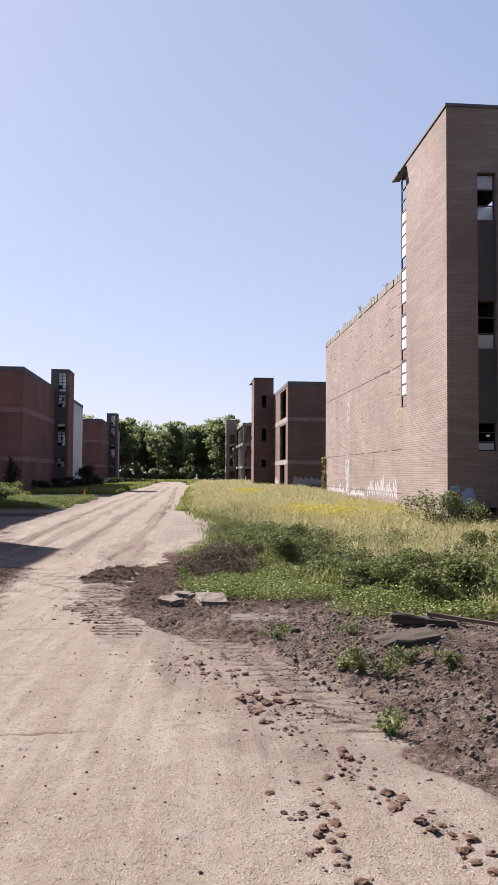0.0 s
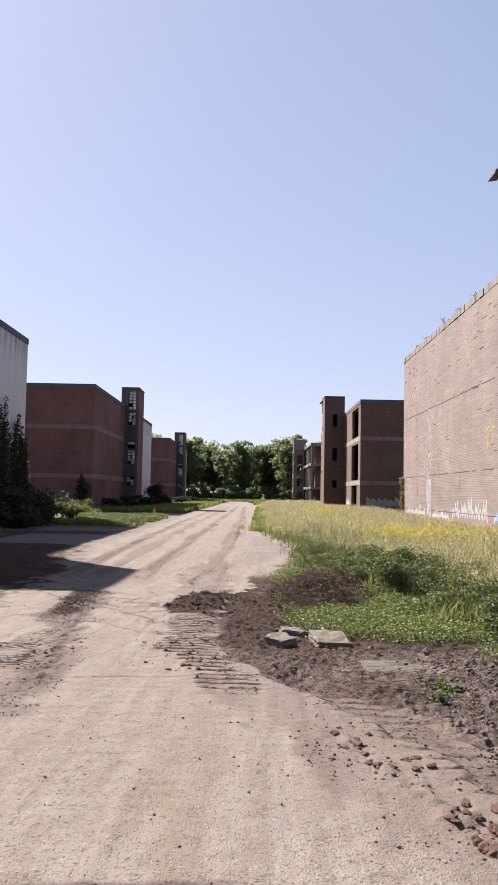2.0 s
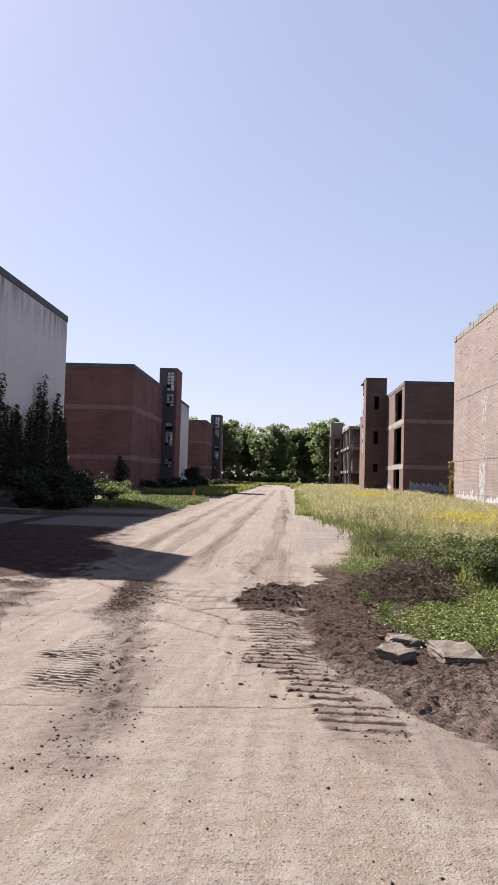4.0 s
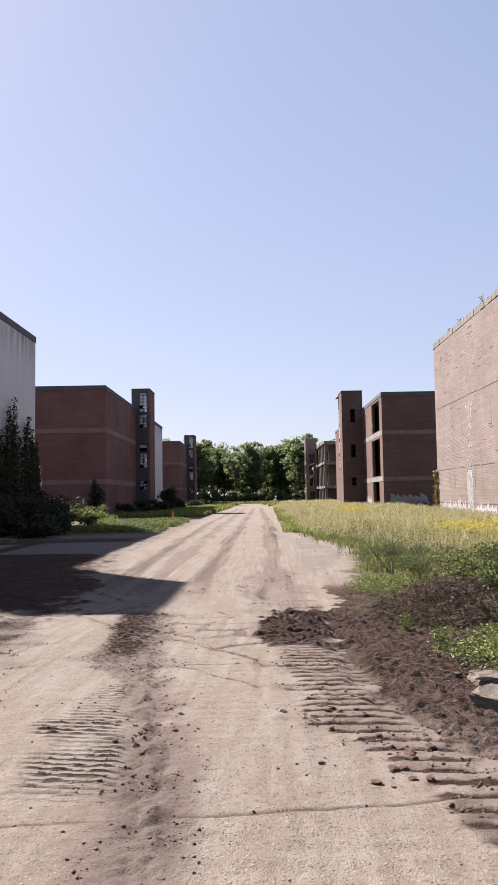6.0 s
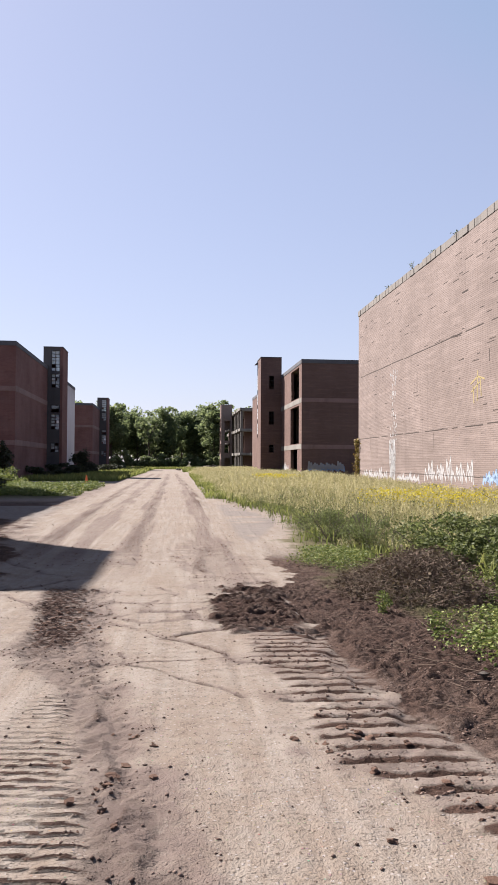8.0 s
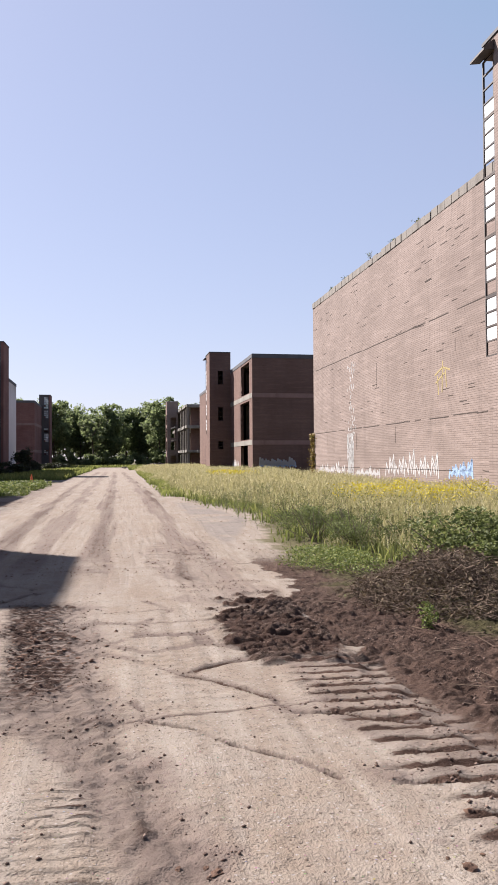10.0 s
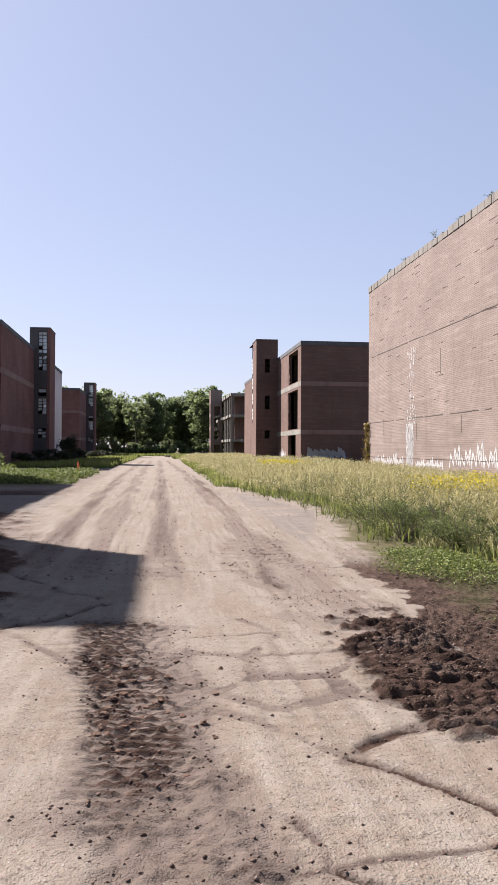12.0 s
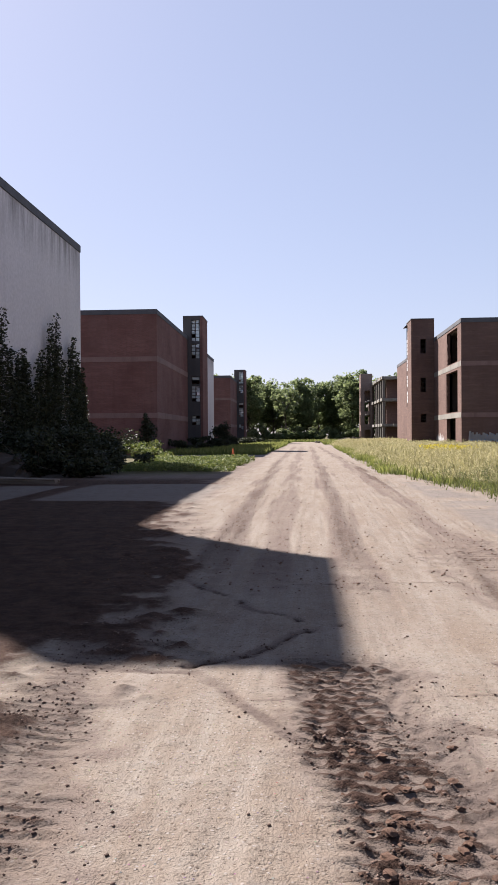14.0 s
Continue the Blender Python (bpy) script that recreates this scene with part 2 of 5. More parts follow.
def patch(x, y, cx, cy, rx, ry, turn=0.0):
    c, s = math.cos(radians(turn)), math.sin(radians(turn))
    u, v = ((x - cx) * c + (y - cy) * s) / rx, (-(x - cx) * s + (y - cy) * c) / ry
    return np.clip(1.6 * (1 - np.sqrt(u * u + v * v)), 0, 1)


def track(x, y, pts, half):
    """1 along a winding strip given by a few x at y."""
    ys = [p[1] for p in pts]
    d = np.abs(x - np.interp(y, ys, [p[0] for p in pts]))
    return ramp01(half - d, -0.12, 0.12) * ramp01(y, ys[0] - 0.6, ys[0] + 0.3) * ramp01(-y, -ys[-1] - 0.6, -ys[-1] + 0.3)


# ---- ground ----
def lines(stops):
    """Grid lines: (start, step) pairs, the step holding up to the next start."""
    out = []
    for (a, step), (b, _) in zip(stops[:-1], stops[1:]):
        out += list(np.arange(a, b - step * 0.3, step))
    return np.array(out + [stops[-1][0]])


def surface(x, y):
    """Height and the masks for mud, plant cover and bare paving."""
    n1, n2, n3 = smooth_noise(x, y, 0.9, 1), smooth_noise(x, y, 0.24, 2), smooth_noise(x, y, 0.1, 3)
    n4, n5, n6 = smooth_noise(x, y, 3.1, 4), smooth_noise(x, y, 0.45, 5), smooth_noise(x, y, 0.055, 6)
    n7, n8 = smooth_noise(x, y, 0.042, 16), smooth_noise(x, y, 1.7, 17)
    patchy = np.clip(5.5 * (n2 * 0.35 + n3 * 0.35 + n6 * 0.3) - 2.3, 0.0, 1)
    re, le = right_edge(y), left_edge(y)
    wob = (n1 - 0.5) * 0.5 + (n5 - 0.5) * 0.45 + (n2 - 0.5) * 0.4 + (n3 - 0.5) * 0.25
    near = ramp01(-y, -26, -18)
    off_right = ramp01(x - re + wob * 0.5, -0.06, 0.12)
    off_left = ramp01(le - x + wob * 1.8 + (n8 - 0.5) * 1.2, -0.7, 0.7)
    mud = off_right * near
    # the strip that a tracked machine churned beside the road
    tread = track(x, y, [(-0.5, 8.6), (-0.95, 10.5), (-1.2, 12.3), (-1.42, 15.6), (-1.4, 18.3)], 0.52 + wob * 0.3)
    churned = tread * ramp01(y + wob, 14.2, 14.8) * ramp01(18.1 - y + wob * 3 + (x + 1.4) * 0.8, 0, 0.9) * (0.55 + 0.45 * ramp01(n5 + n2 * 0.5, 0.4, 0.8))
    tongue = track(x, y, [(-1.75, 19), (-2.0, 21), (-1.6, 27)], 0.09 + wob * 0.16) * ramp01(y + wob * 3, 18.4, 20.5) * ramp01(-y + wob * 3, -27, -23.5)
    mud = np.maximum(mud, np.maximum(churned, tongue * 0.4))
    # muddy wheel strips
    rut_line = [(-2.3, 7.4), (-2.37, 8), (-2.58, 9.5), (-2.77, 10.7), (-3.0, 11.9), (-3.38, 13), (-3.55, 14.4), (-3.75, 16.4), (-3.9, 18)]
    rut_half = np.interp(y, [7.5, 9.5, 10.7, 11.9, 13, 14.4, 18.2], [0.1, 0.14, 0.16, 0.2, 0.4, 0.42, 0.44])
    rut_off = x - np.interp(y, [p[1] for p in rut_line], [p[0] for p in rut_line])
    rut = track(x, y, rut_line, rut_half + wob * 0.2)
    ridge_line = track(x, y, [(-2.3, 8.2), (-2.44, 9), (-2.61, 9.76), (-2.79, 10.7), (-3.07, 12.6), (-3.3, 14.1)], -0.06 + np.clip(n1 + n2 * 0.5, 0, 1) * 0.11)
    rut_left = track(x, y, [(-5.0, 11), (-5.2, 12.5), (-5.6, 15), (-6.0, 18), (-6.5, 20)], 0.28 + wob * 0.4)
    far_ruts = sum(track(x, y, [(a, 19), (b, 60), (c, 130)], w + wob * 0.08) for a, b, c, w in ((-3.5, -3.7, -4.3, 0.2), (-5.6, -6.4, -6.8, 0.25)))
    bend = track(x, y, [(-1.3, 30), (-1.6, 60), (-2.2, 80), (-3.2, 130)], 0.3 + wob * 0.12) * ramp01(y + wob * 8, 30, 44)
    nl = smooth_noise(x, y * 0.1, 0.28, 15) * 0.5 + smooth_noise(x, y * 0.03, 0.11, 18) * 0.5
    cleats = track(x, y, [(-2.95, 9.3), (-3.08, 10), (-3.36, 11.6), (-3.5, 12.5)], 0.3 + wob * 0.35) * (1 - rut * 0.8)
    silt = track(x, y, rut_line, rut_half + 0.12 + wob * 0.5) * 0.9
    silt = np.maximum(silt, track(x, y, [(-4.9, 11), (-5.5, 15), (-6.3, 20)], 0.45 + wob * 0.9) * 0.7)
    silt = np.maximum(silt, track(x, y, [(1.6, 3.5), (0.6, 6.5), (-0.7, 10), (-1.35, 14), (-1.7, 19), (-1.7, 26)], 0.6 + wob * 0.9) * 0.75)
    silt = np.maximum(silt, np.clip(sum(track(x, y, [(a, 19), (b, 60), (c, 130)], 0.3 + (nl - 0.5) * 0.6) for a, b, c in ((-3.5, -3.7, -4.3), (-5.6, -6.4, -6.8), (-1.5, -1.9, -3.0), (-4.6, -5.2, -5.6))), 0, 1) * 0.95 * ramp01(y + wob * 4, 18.5, 24))
    silt = np.maximum(silt, ramp01(le + 0.55 - x + wob, -0.3, 0.3) * ramp01(y, 20, 28) * 0.9)
    silt = silt * (1 - track(x, y, [(-2.35, 13.2), (-2.45, 17.3)], 0.75)) * (1 - cleats * 0.75)
    silt = np.clip(np.maximum(silt * (0.3 + 0.9 * nl + 0.35 * (n5 - 0.5) * ramp01(-y, -24, -16) + 0.3 * (n2 - 0.5)), np.maximum(rut * (0.75 + 0.25 * n5), rut_left * 0.8) * 0.95), 0, 1)
    flung = track(x, y, [(1.86, 2.3), (1.46, 3.35), (1.04, 4.84), (0.57, 6.23), (0.2, 7.2)], 0.05 + wob * 0.28) * np.clip(n1 * 2.2 - 0.5, 0, 1)
    silt = np.maximum(silt, flung * 0.8)
    mud = np.maximum(mud, np.clip(far_ruts * (0.14 + 0.34 * nl) * ramp01(y + wob * 4, 18.5, 25) + bend * (0.14 + 0.4 * nl), 0, 1) * (0.75 + 0.25 * n1))
    left_mud = off_left * ramp01(-y, -50, -36)
    mud = np.maximum(mud, left_mud * 0.95)
    # cleat marks, pressed across the strips: pale scraped bars between ridges of mud
    w = smooth_noise(x, y, 0.6, 7)
    slim = track(x, y, [(-0.45, 8.4), (-0.75, 9.4), (-1.05, 10.3), (-1.14, 11.4), (-1.2, 12.8), (-1.2, 15)], np.interp(y, [9, 10.3, 12, 14], [0.28, 0.3, 0.38, 0.38]) + wob * 0.3)
    bars = slim * ramp01(-y, -14.9, -14.2)
    bars = np.maximum(bars, track(x, y, [(-1.65, 22), (-1.5, 26)], 0.4) * 0.4 * ramp01(y + wob * 2, 21.8, 23) * ramp01(-y + wob * 2, -26.2, -24.5))
    bars = np.maximum(bars, track(x, y, [(1.9, 4.4), (1.3, 6.4), (0.55, 8.2)], 0.3 + wob * 0.2) * 0.75)
    broken = np.clip(smooth_noise(x, y, 0.8, 9) * 2.6 - 0.4, 0, 1)
    phase = (y + 0.06 * x + (w - 0.5) * 0.03) / 0.21
    # small lugs pressed into the wheel strip, crisp in its left half
    lug_phase = (y + 0.15 * x + (w - 0.5) * 0.07) / 0.118
    lug = ramp01(np.abs(((lug_phase % 1) - 0.5) * 2) + (n3 - 0.5) * 0.4 + (n6 - 0.5) * 0.4 + (n7 - 0.5) * 0.35, 0.52, 0.66)
    lug_left = lug
    lug = lug * ramp01(0.45 * rut_half - rut_off + wob * 0.3, -0.15, 0.15) * np.clip(n8 * 1.5 + n5 * 0.9 - 0.35, 0, 1) * ramp01(y + wob, 12.2, 13.6)
    tooth = np.abs(((phase % 1) - 0.5) * 2)
    ridge = ramp01(tooth + (n2 - 0.5) * 0.05 + (n3 - 0.5) * 0.2 + (n6 - 0.5) * 0.22 + (n7 - 0.5) * 0.2, 0.62, 0.72)
    line = (y + 0.12 * x + (n4 - 0.5) * 0.05) / 0.1
    scored = ramp01(np.abs(((line % 1) - 0.5) * 2) + (n2 - 0.5) * 0.1 + (n3 - 0.5) * 0.25 + (n7 - 0.5) * 0.3, 0.64, 0.76) * np.clip(n5 * 1.5 + n1 * 0.8 - 0.6, 0, 1) * cleats
    mud = np.maximum(mud * (1 - bars * 0.92), np.maximum(bars * (ridge * (0.65 + 0.35 * broken) + 0.3 * patchy * n5), scored * 0.95))
    mud = np.maximum(mud, np.maximum(np.maximum(rut * (0.08 + 0.45 * lug + 0.24 * patchy * n5), ridge_line * (0.2 + 0.35 * patchy)), rut_left * (0.12 + 0.4 * lug_left * n5)) * (1 - bars * 0.8))
    fine = track(x, y, [(-2.0, 0), (-1.4, 8), (-2.4, 14), (-2.7, 24)], 0.5) + track(x, y, [(-0.9, -3), (-0.5, 6)], 0.32) + track(x, y, [(0.5, -3), (0.0, 7)], 0.25)
    fine = np.clip(fine, 0, 1) * np.clip(smooth_noise(x, y, 1.3, 12) * 2 - 0.3, 0, 1)
    fine_h = np.sin((y + 0.1 * (n1 - 0.5)) / 0.1 * math.pi) * 0.5 * fine
    grooves = (smooth_noise(x * 1.0, y * 0.045, 0.085, 14) - 0.5) * (1 - mud)
    # bare slabs: the pad beside the road, those beside the left wall and the side lane
    pad = ramp01(x, -0.9, -0.5) * ramp01(-x + right_edge(y) + 0.15, 0, 0.3) * ramp01(y, 25, 26.5) * ramp01(-y, -46, -43)
    pad_left = ramp01(x, -12.6, -12.2) * ramp01(-x, 7.2, 7.7) * ramp01(y, 32.6, 33.2) * ramp01(-y, -40.8, -39.8)
    pad_wall = ramp01(x, -16.2, -15.8) * ramp01(-x, 12.9, 13.2) * ramp01(y, 32.2, 32.7) * ramp01(-y, -39.6, -38.9)
    small = ramp01(0.55 - np.abs(x - 1.45 + wob * 0.3), 0, 0.12) * ramp01(0.42 - np.abs(y - 9.7 + wob * 0.3), 0, 0.12)
    lane = ramp01(-x, 7.5, 9) * ramp01(x, -19, -17) * ramp01(y + wob, 76, 77) * ramp01(-y + wob, -83, -82)
    pad = pad * ramp01(n8 * 0.5 + n1 * 0.4 + n5 * 0.25, 0.42, 0.58)
    paving = np.maximum(np.maximum(np.maximum(pad, small * 0.9), pad_left), np.maximum(pad_wall, lane))
    mud = mud * (1 - paving * 0.85)
    veg_r = ramp01(x - np.interp(y, [5, 9, 11, 13, 15, 18, 20, 24, 30, 34, 38, 48, 230], [6.0, 4.4, 2.4, 0.7, 0.3, -0.1, 0.2, -0.2, 0.9, 1.3, 0.8, -0.6, -1]) + wob, 0, 0.7) * ramp01(y, 7, 9.5)
    veg_l = ramp01(-x - 8.4 + wob, 0, 0.8) * ramp01(y + wob * 2, 46, 50) * (1 - lane)
    veg = np.clip(np.maximum(np.maximum(veg_r, veg_l), ramp01(y, 200, 212)), 0, 1) * (1 - paving)
    h = base_height(x, y)
    h = h + (n4 - 0.5) * 0.035 + (n1 - 0.5) * 0.007 + (n2 - 0.5) * 0.004 + (n3 - 0.5) * 0.008 + (n6 - 0.5) * 0.003 + (n7 - 0.5) * 0.0025
    lump = np.abs(n5 - 0.5) * 0.05 + np.abs(n2 - 0.5) * 0.07 + np.abs(n3 - 0.5) * 0.08 + (n6 - 0.5) * 0.045 + (n7 - 0.5) * 0.03
    h = h + mud * (1 - 0.6 * rut) * (lump + (n1 - 0.5) * 0.03) * (0.3 + 0.6 * np.clip(off_right * (1 - bars), 0, 1)) * (1 - 0.9 * bars)
    h = h + rut_left * lug_left * 0.014 * n5 + rut * lug * (0.011 + 0.014 * (n6 - 0.5)) + (rut + silt * 0.3 + flung) * ((n6 - 0.5) * 0.014 + (n7 - 0.5) * 0.016)
    h = h + ridge_line * (0.018 + 0.03 * n3) + flung * (0.01 + 0.035 * np.clip(n3 - 0.4, 0, 1))
    h = h + churned * (ramp01(tooth + (n2 - 0.5) * 0.3 + (n3 - 0.5) * 0.25, 0.4, 0.6) - 0.4) * 0.055 * (0.5 + 1.0 * n5) + churned * ((n6 - 0.5) * 0.03 + (n7 - 0.5) * 0.03)
    h = h + bars * (0.3 - ridge) * (0.4 + 0.6 * broken) * 0.019 - scored * 0.002 + bars * ridge * (n6 - 0.5) * 0.02
    h = h + fine_h * 0.006 + grooves * 0.012 - rut * 0.02 - rut_left * 0.015
    h = h - off_right * near * 0.05 + left_mud * 0.05
    h = h + 0.28 * patch(x, y, 1.3, 17.5, 1.4, 1.7) * (0.6 + 0.8 * n1)
    # cracks of the old road slab: a broad fill of loose earth, here and there an open core
    fill, core = np.zeros_like(h), np.zeros_like(h)
    for pts, wide, gap in CRACKS:
        for (ax, ay), (bx, by) in zip(pts[:-1], pts[1:]):
            dx, dy = bx - ax, by - ay
            t = np.clip(((x - ax) * dx + (y - ay) * dy) / (dx * dx + dy * dy), 0, 1)
            d = np.hypot(x - ax - t * dx + (n5 - 0.5) * 0.14 + (n2 - 0.5) * 0.05, y - ay - t * dy + (n5 - 0.5) * 0.16 + (n3 - 0.5) * 0.03)
            fill = np.maximum(fill, 1 - ramp01(d, wide * (0.3 + 0.6 * n1), wide * (0.42 + 0.75 * n1)))
            if gap:
                core = np.maximum(core, 1 - ramp01(d, gap * 0.4, gap * (0.7 + 0.6 * n2)))
    joint_line = np.zeros_like(h)
    for jy in (4.42, 8.95, 13.4, 17.8, 22.2):
        d = np.abs(y - jy - 0.15 * x - 0.05 * (n1 - 0.5) - 0.03 * (n2 - 0.5))
        joint_line = np.maximum(joint_line, (1 - ramp01(d, 0.008, 0.03)) * (1 - off_right) * ramp01(x, -5, -4) * ramp01(n5, 0.2, 0.5))
    fill, core = fill * (1 - off_right) * np.clip(0.35 + 0.9 * n5 + 0.5 * (n3 - 0.5), 0, 1), core * (1 - off_right)
    h = h - fill * 0.012 - core * 0.026 - joint_line * 0.008 + fill * (n7 - 0.5) * 0.008
    mud = np.maximum(mud, np.maximum(core * 0.75, np.maximum(fill * 0.16, joint_line * 0.3)))
    rubble = off_right * near * (0.15 + 0.75 * ramp01(-y + wob, -12.0, -9.6)) * (0.55 + 0.45 * ramp01(n1 * 0.6 + n5 * 0.4, 0.35, 0.6)) + tread * (1 - bars) * ramp01(n5, 0.5, 0.8) * 0.4
    return h, mud, veg, paving, np.clip(np.maximum(silt, np.maximum(fill * 0.95, joint_line)), 0, 1) * (1 - paving * 0.8), np.clip(rubble, 0, 1)


CRACKS = [
    ([(-3.65, 16.3), (-3.15, 15.04), (-2.81, 14.48), (-2.51, 14.09)], 0.09, 0),
    ([(-2.51, 14.09), (-2.36, 13.85), (-2.13, 13.6), (-1.9, 13.38), (-1.75, 12.98), (-1.3, 12.6), (-0.9, 12.5)], 0.1, 0.035),
    ([(-2.5, 14.05), (-2.37, 14.26), (-2.09, 14.5), (-1.83, 14.62), (-1.3, 14.8)], 0.15, 0.05),
    ([(-3.14, 15.42), (-2.76, 14.95), (-2.19, 15.32), (-1.9, 15.0), (-1.6, 14.7)], 0.11, 0),
    ([(-3.25, 16.71), (-2.8, 16.44), (-2.76, 15.82), (-3.14, 15.42)], 0.1, 0),
    ([(-2.76, 15.82), (-2.18, 15.85), (-2.19, 15.32)], 0.12, 0),
    ([(-2.8, 16.44), (-2.39, 17.29), (-2.7, 18.2)], 0.08, 0),
    ([(-2.8, 16.44), (-1.73, 16.57), (-2.18, 15.85)], 0.1, 0),
    ([(-2.9, 13.4), (-2.77, 13.0), (-2.4, 12.46), (-1.82, 11.86), (-0.8, 11.3)], 0.05, 0.012),
    ([(-6.6, 18.2), (-5.73, 17.75), (-5.11, 17.72), (-4.63, 17.05), (-4.21, 16.42)], 0.1, 0),
    ([(-7.4, 24.0), (-5.79, 21.73), (-4.94, 20.43), (-4.29, 19.64)], 0.09, 0.02),
    ([(-5.12, 17.9), (-4.69, 18.29), (-4.29, 19.14), (-3.9, 19.5)], 0.1, 0.03),
    ([(-2.6, 24.0), (-2.2, 21.5), (-1.8, 19.9)], 0.04, 0.01),
]
gx = lines([(-900, 150), (-150, 12), (-30, 1.5), (-14, 0.4), (-8, 0.09), (-6.2, 0.04), (-4.6, 0.024), (1.4, 0.04), (3.4, 0.09), (6, 0.4), (14, 1.5), (30, 12), (150, 150), (900, 1)])
gy = lines([(-400, 60), (-40, 6), (-4, 0.4), (1.5, 0.032), (6, 0.022), (18.2, 0.06), (27, 0.2), (50, 0.8), (120, 3), (240, 15), (420, 150), (1500, 1)])
X, Y = np.meshgrid(gx, gy)
HGT, MUD, VEG, PAV, SILT, RUBBLE = surface(X, Y)
nxl, nyl = len(gx), len(gy)
idx = np.arange(nxl * nyl).reshape(nyl, nxl)
quads = np.stack([idx[:-1, :-1], idx[:-1, 1:], idx[1:, 1:], idx[1:, :-1]], -1).reshape(-1, 4)


def ground_material():
    m, n, l, b = material("dirt_road", 0.95, 0.15)
    co = n.new("ShaderNodeTexCoord").outputs["Object"]

    def mask(name):
        a = n.new("ShaderNodeAttribute")
        a.attribute_name = name
        return a.outputs["Fac"]
    big, mid = noise_tex(n, l, co, 0.5, 5), noise_tex(n, l, co, 4.0, 6, 0.65)
    fine, grit = noise_tex(n, l, co, 26, 5, 0.75), noise_tex(n, l, co, 95, 2, 0.5)
    peb = node(n, "ShaderNodeTexVoronoi", Scale=24.0)
    l.new(co, peb.inputs["Vector"])
    stones = ramp(n, l, peb.outputs["Distance"], [(0.12, (1, 1, 1)), (0.28, (0, 0, 0))])
    streak = noise_tex(n, l, co, 1.0, 5, 0.6, (7.0, 0.5, 1))
    sand = mix(n, l, ramp(n, l, big, [(0.3, (0, 0, 0)), (0.7, (1, 1, 1))]), (0.207, 0.177, 0.149), (0.185, 0.152, 0.129))
    sand = mix(n, l, ramp(n, l, streak, [(0.42, (0, 0, 0)), (0.66, (0.75, 0.75, 0.75))]), sand, (0.146, 0.112, 0.0885))
    film = noise_tex(n, l, co, 1.0, 6, 0.7, (1.6, 0.45, 1))
    sand = mix(n, l, ramp(n, l, film, [(0.44, (0, 0, 0)), (0.6, (0.85, 0.85, 0.85))]), sand, (0.158, 0.122, 0.0958))
    sand = mix(n, l, ramp(n, l, mid, [(0.45, (0, 0, 0)), (0.7, (0.45, 0.45, 0.45))]), sand, (0.211, 0.187, 0.165))
    sand = mix(n, l, ramp(n, l, fine, [(0.54, (0, 0, 0)), (0.64, (0.8, 0.8, 0.8))]), sand, (0.0984, 0.0774, 0.0618))
    sand = mix(n, l, ramp(n, l, grit, [(0.66, (0, 0, 0)), (0.75, (0.6, 0.6, 0.6))]), sand, (0.241, 0.219, 0.203))
    sand = mix(n, l, ramp(n, l, peb.outputs["Distance"], [(0.05, (0.55, 0.55, 0.55)), (0.16, (0, 0, 0))]), sand, peb.outputs["Color"], "SOFT_LIGHT")
    chips = node(n, "ShaderNodeTexVoronoi", Scale=42.0)
    l.new(co, chips.inputs["Vector"])
    pick = n.new("ShaderNodeSeparateColor")
    l.new(chips.outputs["Color"], pick.inputs[0])
    inside = ramp(n, l, chips.outputs["Distance"], [(0.22, (1, 1, 1)), (0.4, (0, 0, 0))])
    dark_chip = mix(n, l, 1.0, inside, ramp(n, l, pick.outputs[0], [(0.16, (0.8, 0.8, 0.8)), (0.2, (0, 0, 0))]), "MULTIPLY")
    pale_chip = mix(n, l, 1.0, inside, ramp(n, l, pick.outputs[0], [(0.8, (0, 0, 0)), (0.84, (0.8, 0.8, 0.8))]), "MULTIPLY")
    sand = mix(n, l, dark_chip, sand, (0.0732, 0.0523, 0.0394))
    sand = mix(n, l, pale_chip, sand, (0.241, 0.216, 0.199))
    dirt = mix(n, l, ramp(n, l, mid, [(0.35, (0, 0, 0)), (0.7, (1, 1, 1))]), (0.0419, 0.0228, 0.0169), (0.0984, 0.0579, 0.0434))
    dirt = mix(n, l, ramp(n, l, fine, [(0.55, (0, 0, 0)), (0.7, (0.75, 0.75, 0.75))]), dirt, (0.131, 0.0844, 0.0665))
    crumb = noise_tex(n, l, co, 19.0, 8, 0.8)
    # low crumb noise, hollow in the bump too, has crevice shade coloured in
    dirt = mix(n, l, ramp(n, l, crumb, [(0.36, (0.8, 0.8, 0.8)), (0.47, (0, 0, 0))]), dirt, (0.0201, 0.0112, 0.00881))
    spoil = mix(n, l, ramp(n, l, mid, [(0.38, (0, 0, 0)), (0.64, (1, 1, 1))]), (0.113, 0.0791, 0.0624), (0.245, 0.185, 0.154))
    spoil = mix(n, l, ramp(n, l, fine, [(0.5, (0, 0, 0)), (0.62, (0.8, 0.8, 0.8))]), spoil, (0.305, 0.238, 0.204))
    # the same crevice shade coloured into the spoil
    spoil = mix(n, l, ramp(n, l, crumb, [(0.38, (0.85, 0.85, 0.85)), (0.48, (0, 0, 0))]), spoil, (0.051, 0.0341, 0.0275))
    dirt = mix(n, l, mask("rubble"), dirt, spoil)
    soil = mix(n, l, mid, (0.0515, 0.0468, 0.0234), (0.0936, 0.0799, 0.0374))
    slab = mix(n, l, big, (0.164, 0.141, 0.126), (0.128, 0.107, 0.0958))
    slab = mix(n, l, ramp(n, l, mid, [(0.5, (0, 0, 0)), (0.7, (0.6, 0.6, 0.6))]), slab, (0.0805, 0.0651, 0.0562))
    edge = n.new("ShaderNodeMath")
    edge.operation = "MULTIPLY_ADD"
    speck = mix(n, l, 0.65, mix(n, l, 0.4, mid, grit), fine)
    l.new(speck, edge.inputs[0])
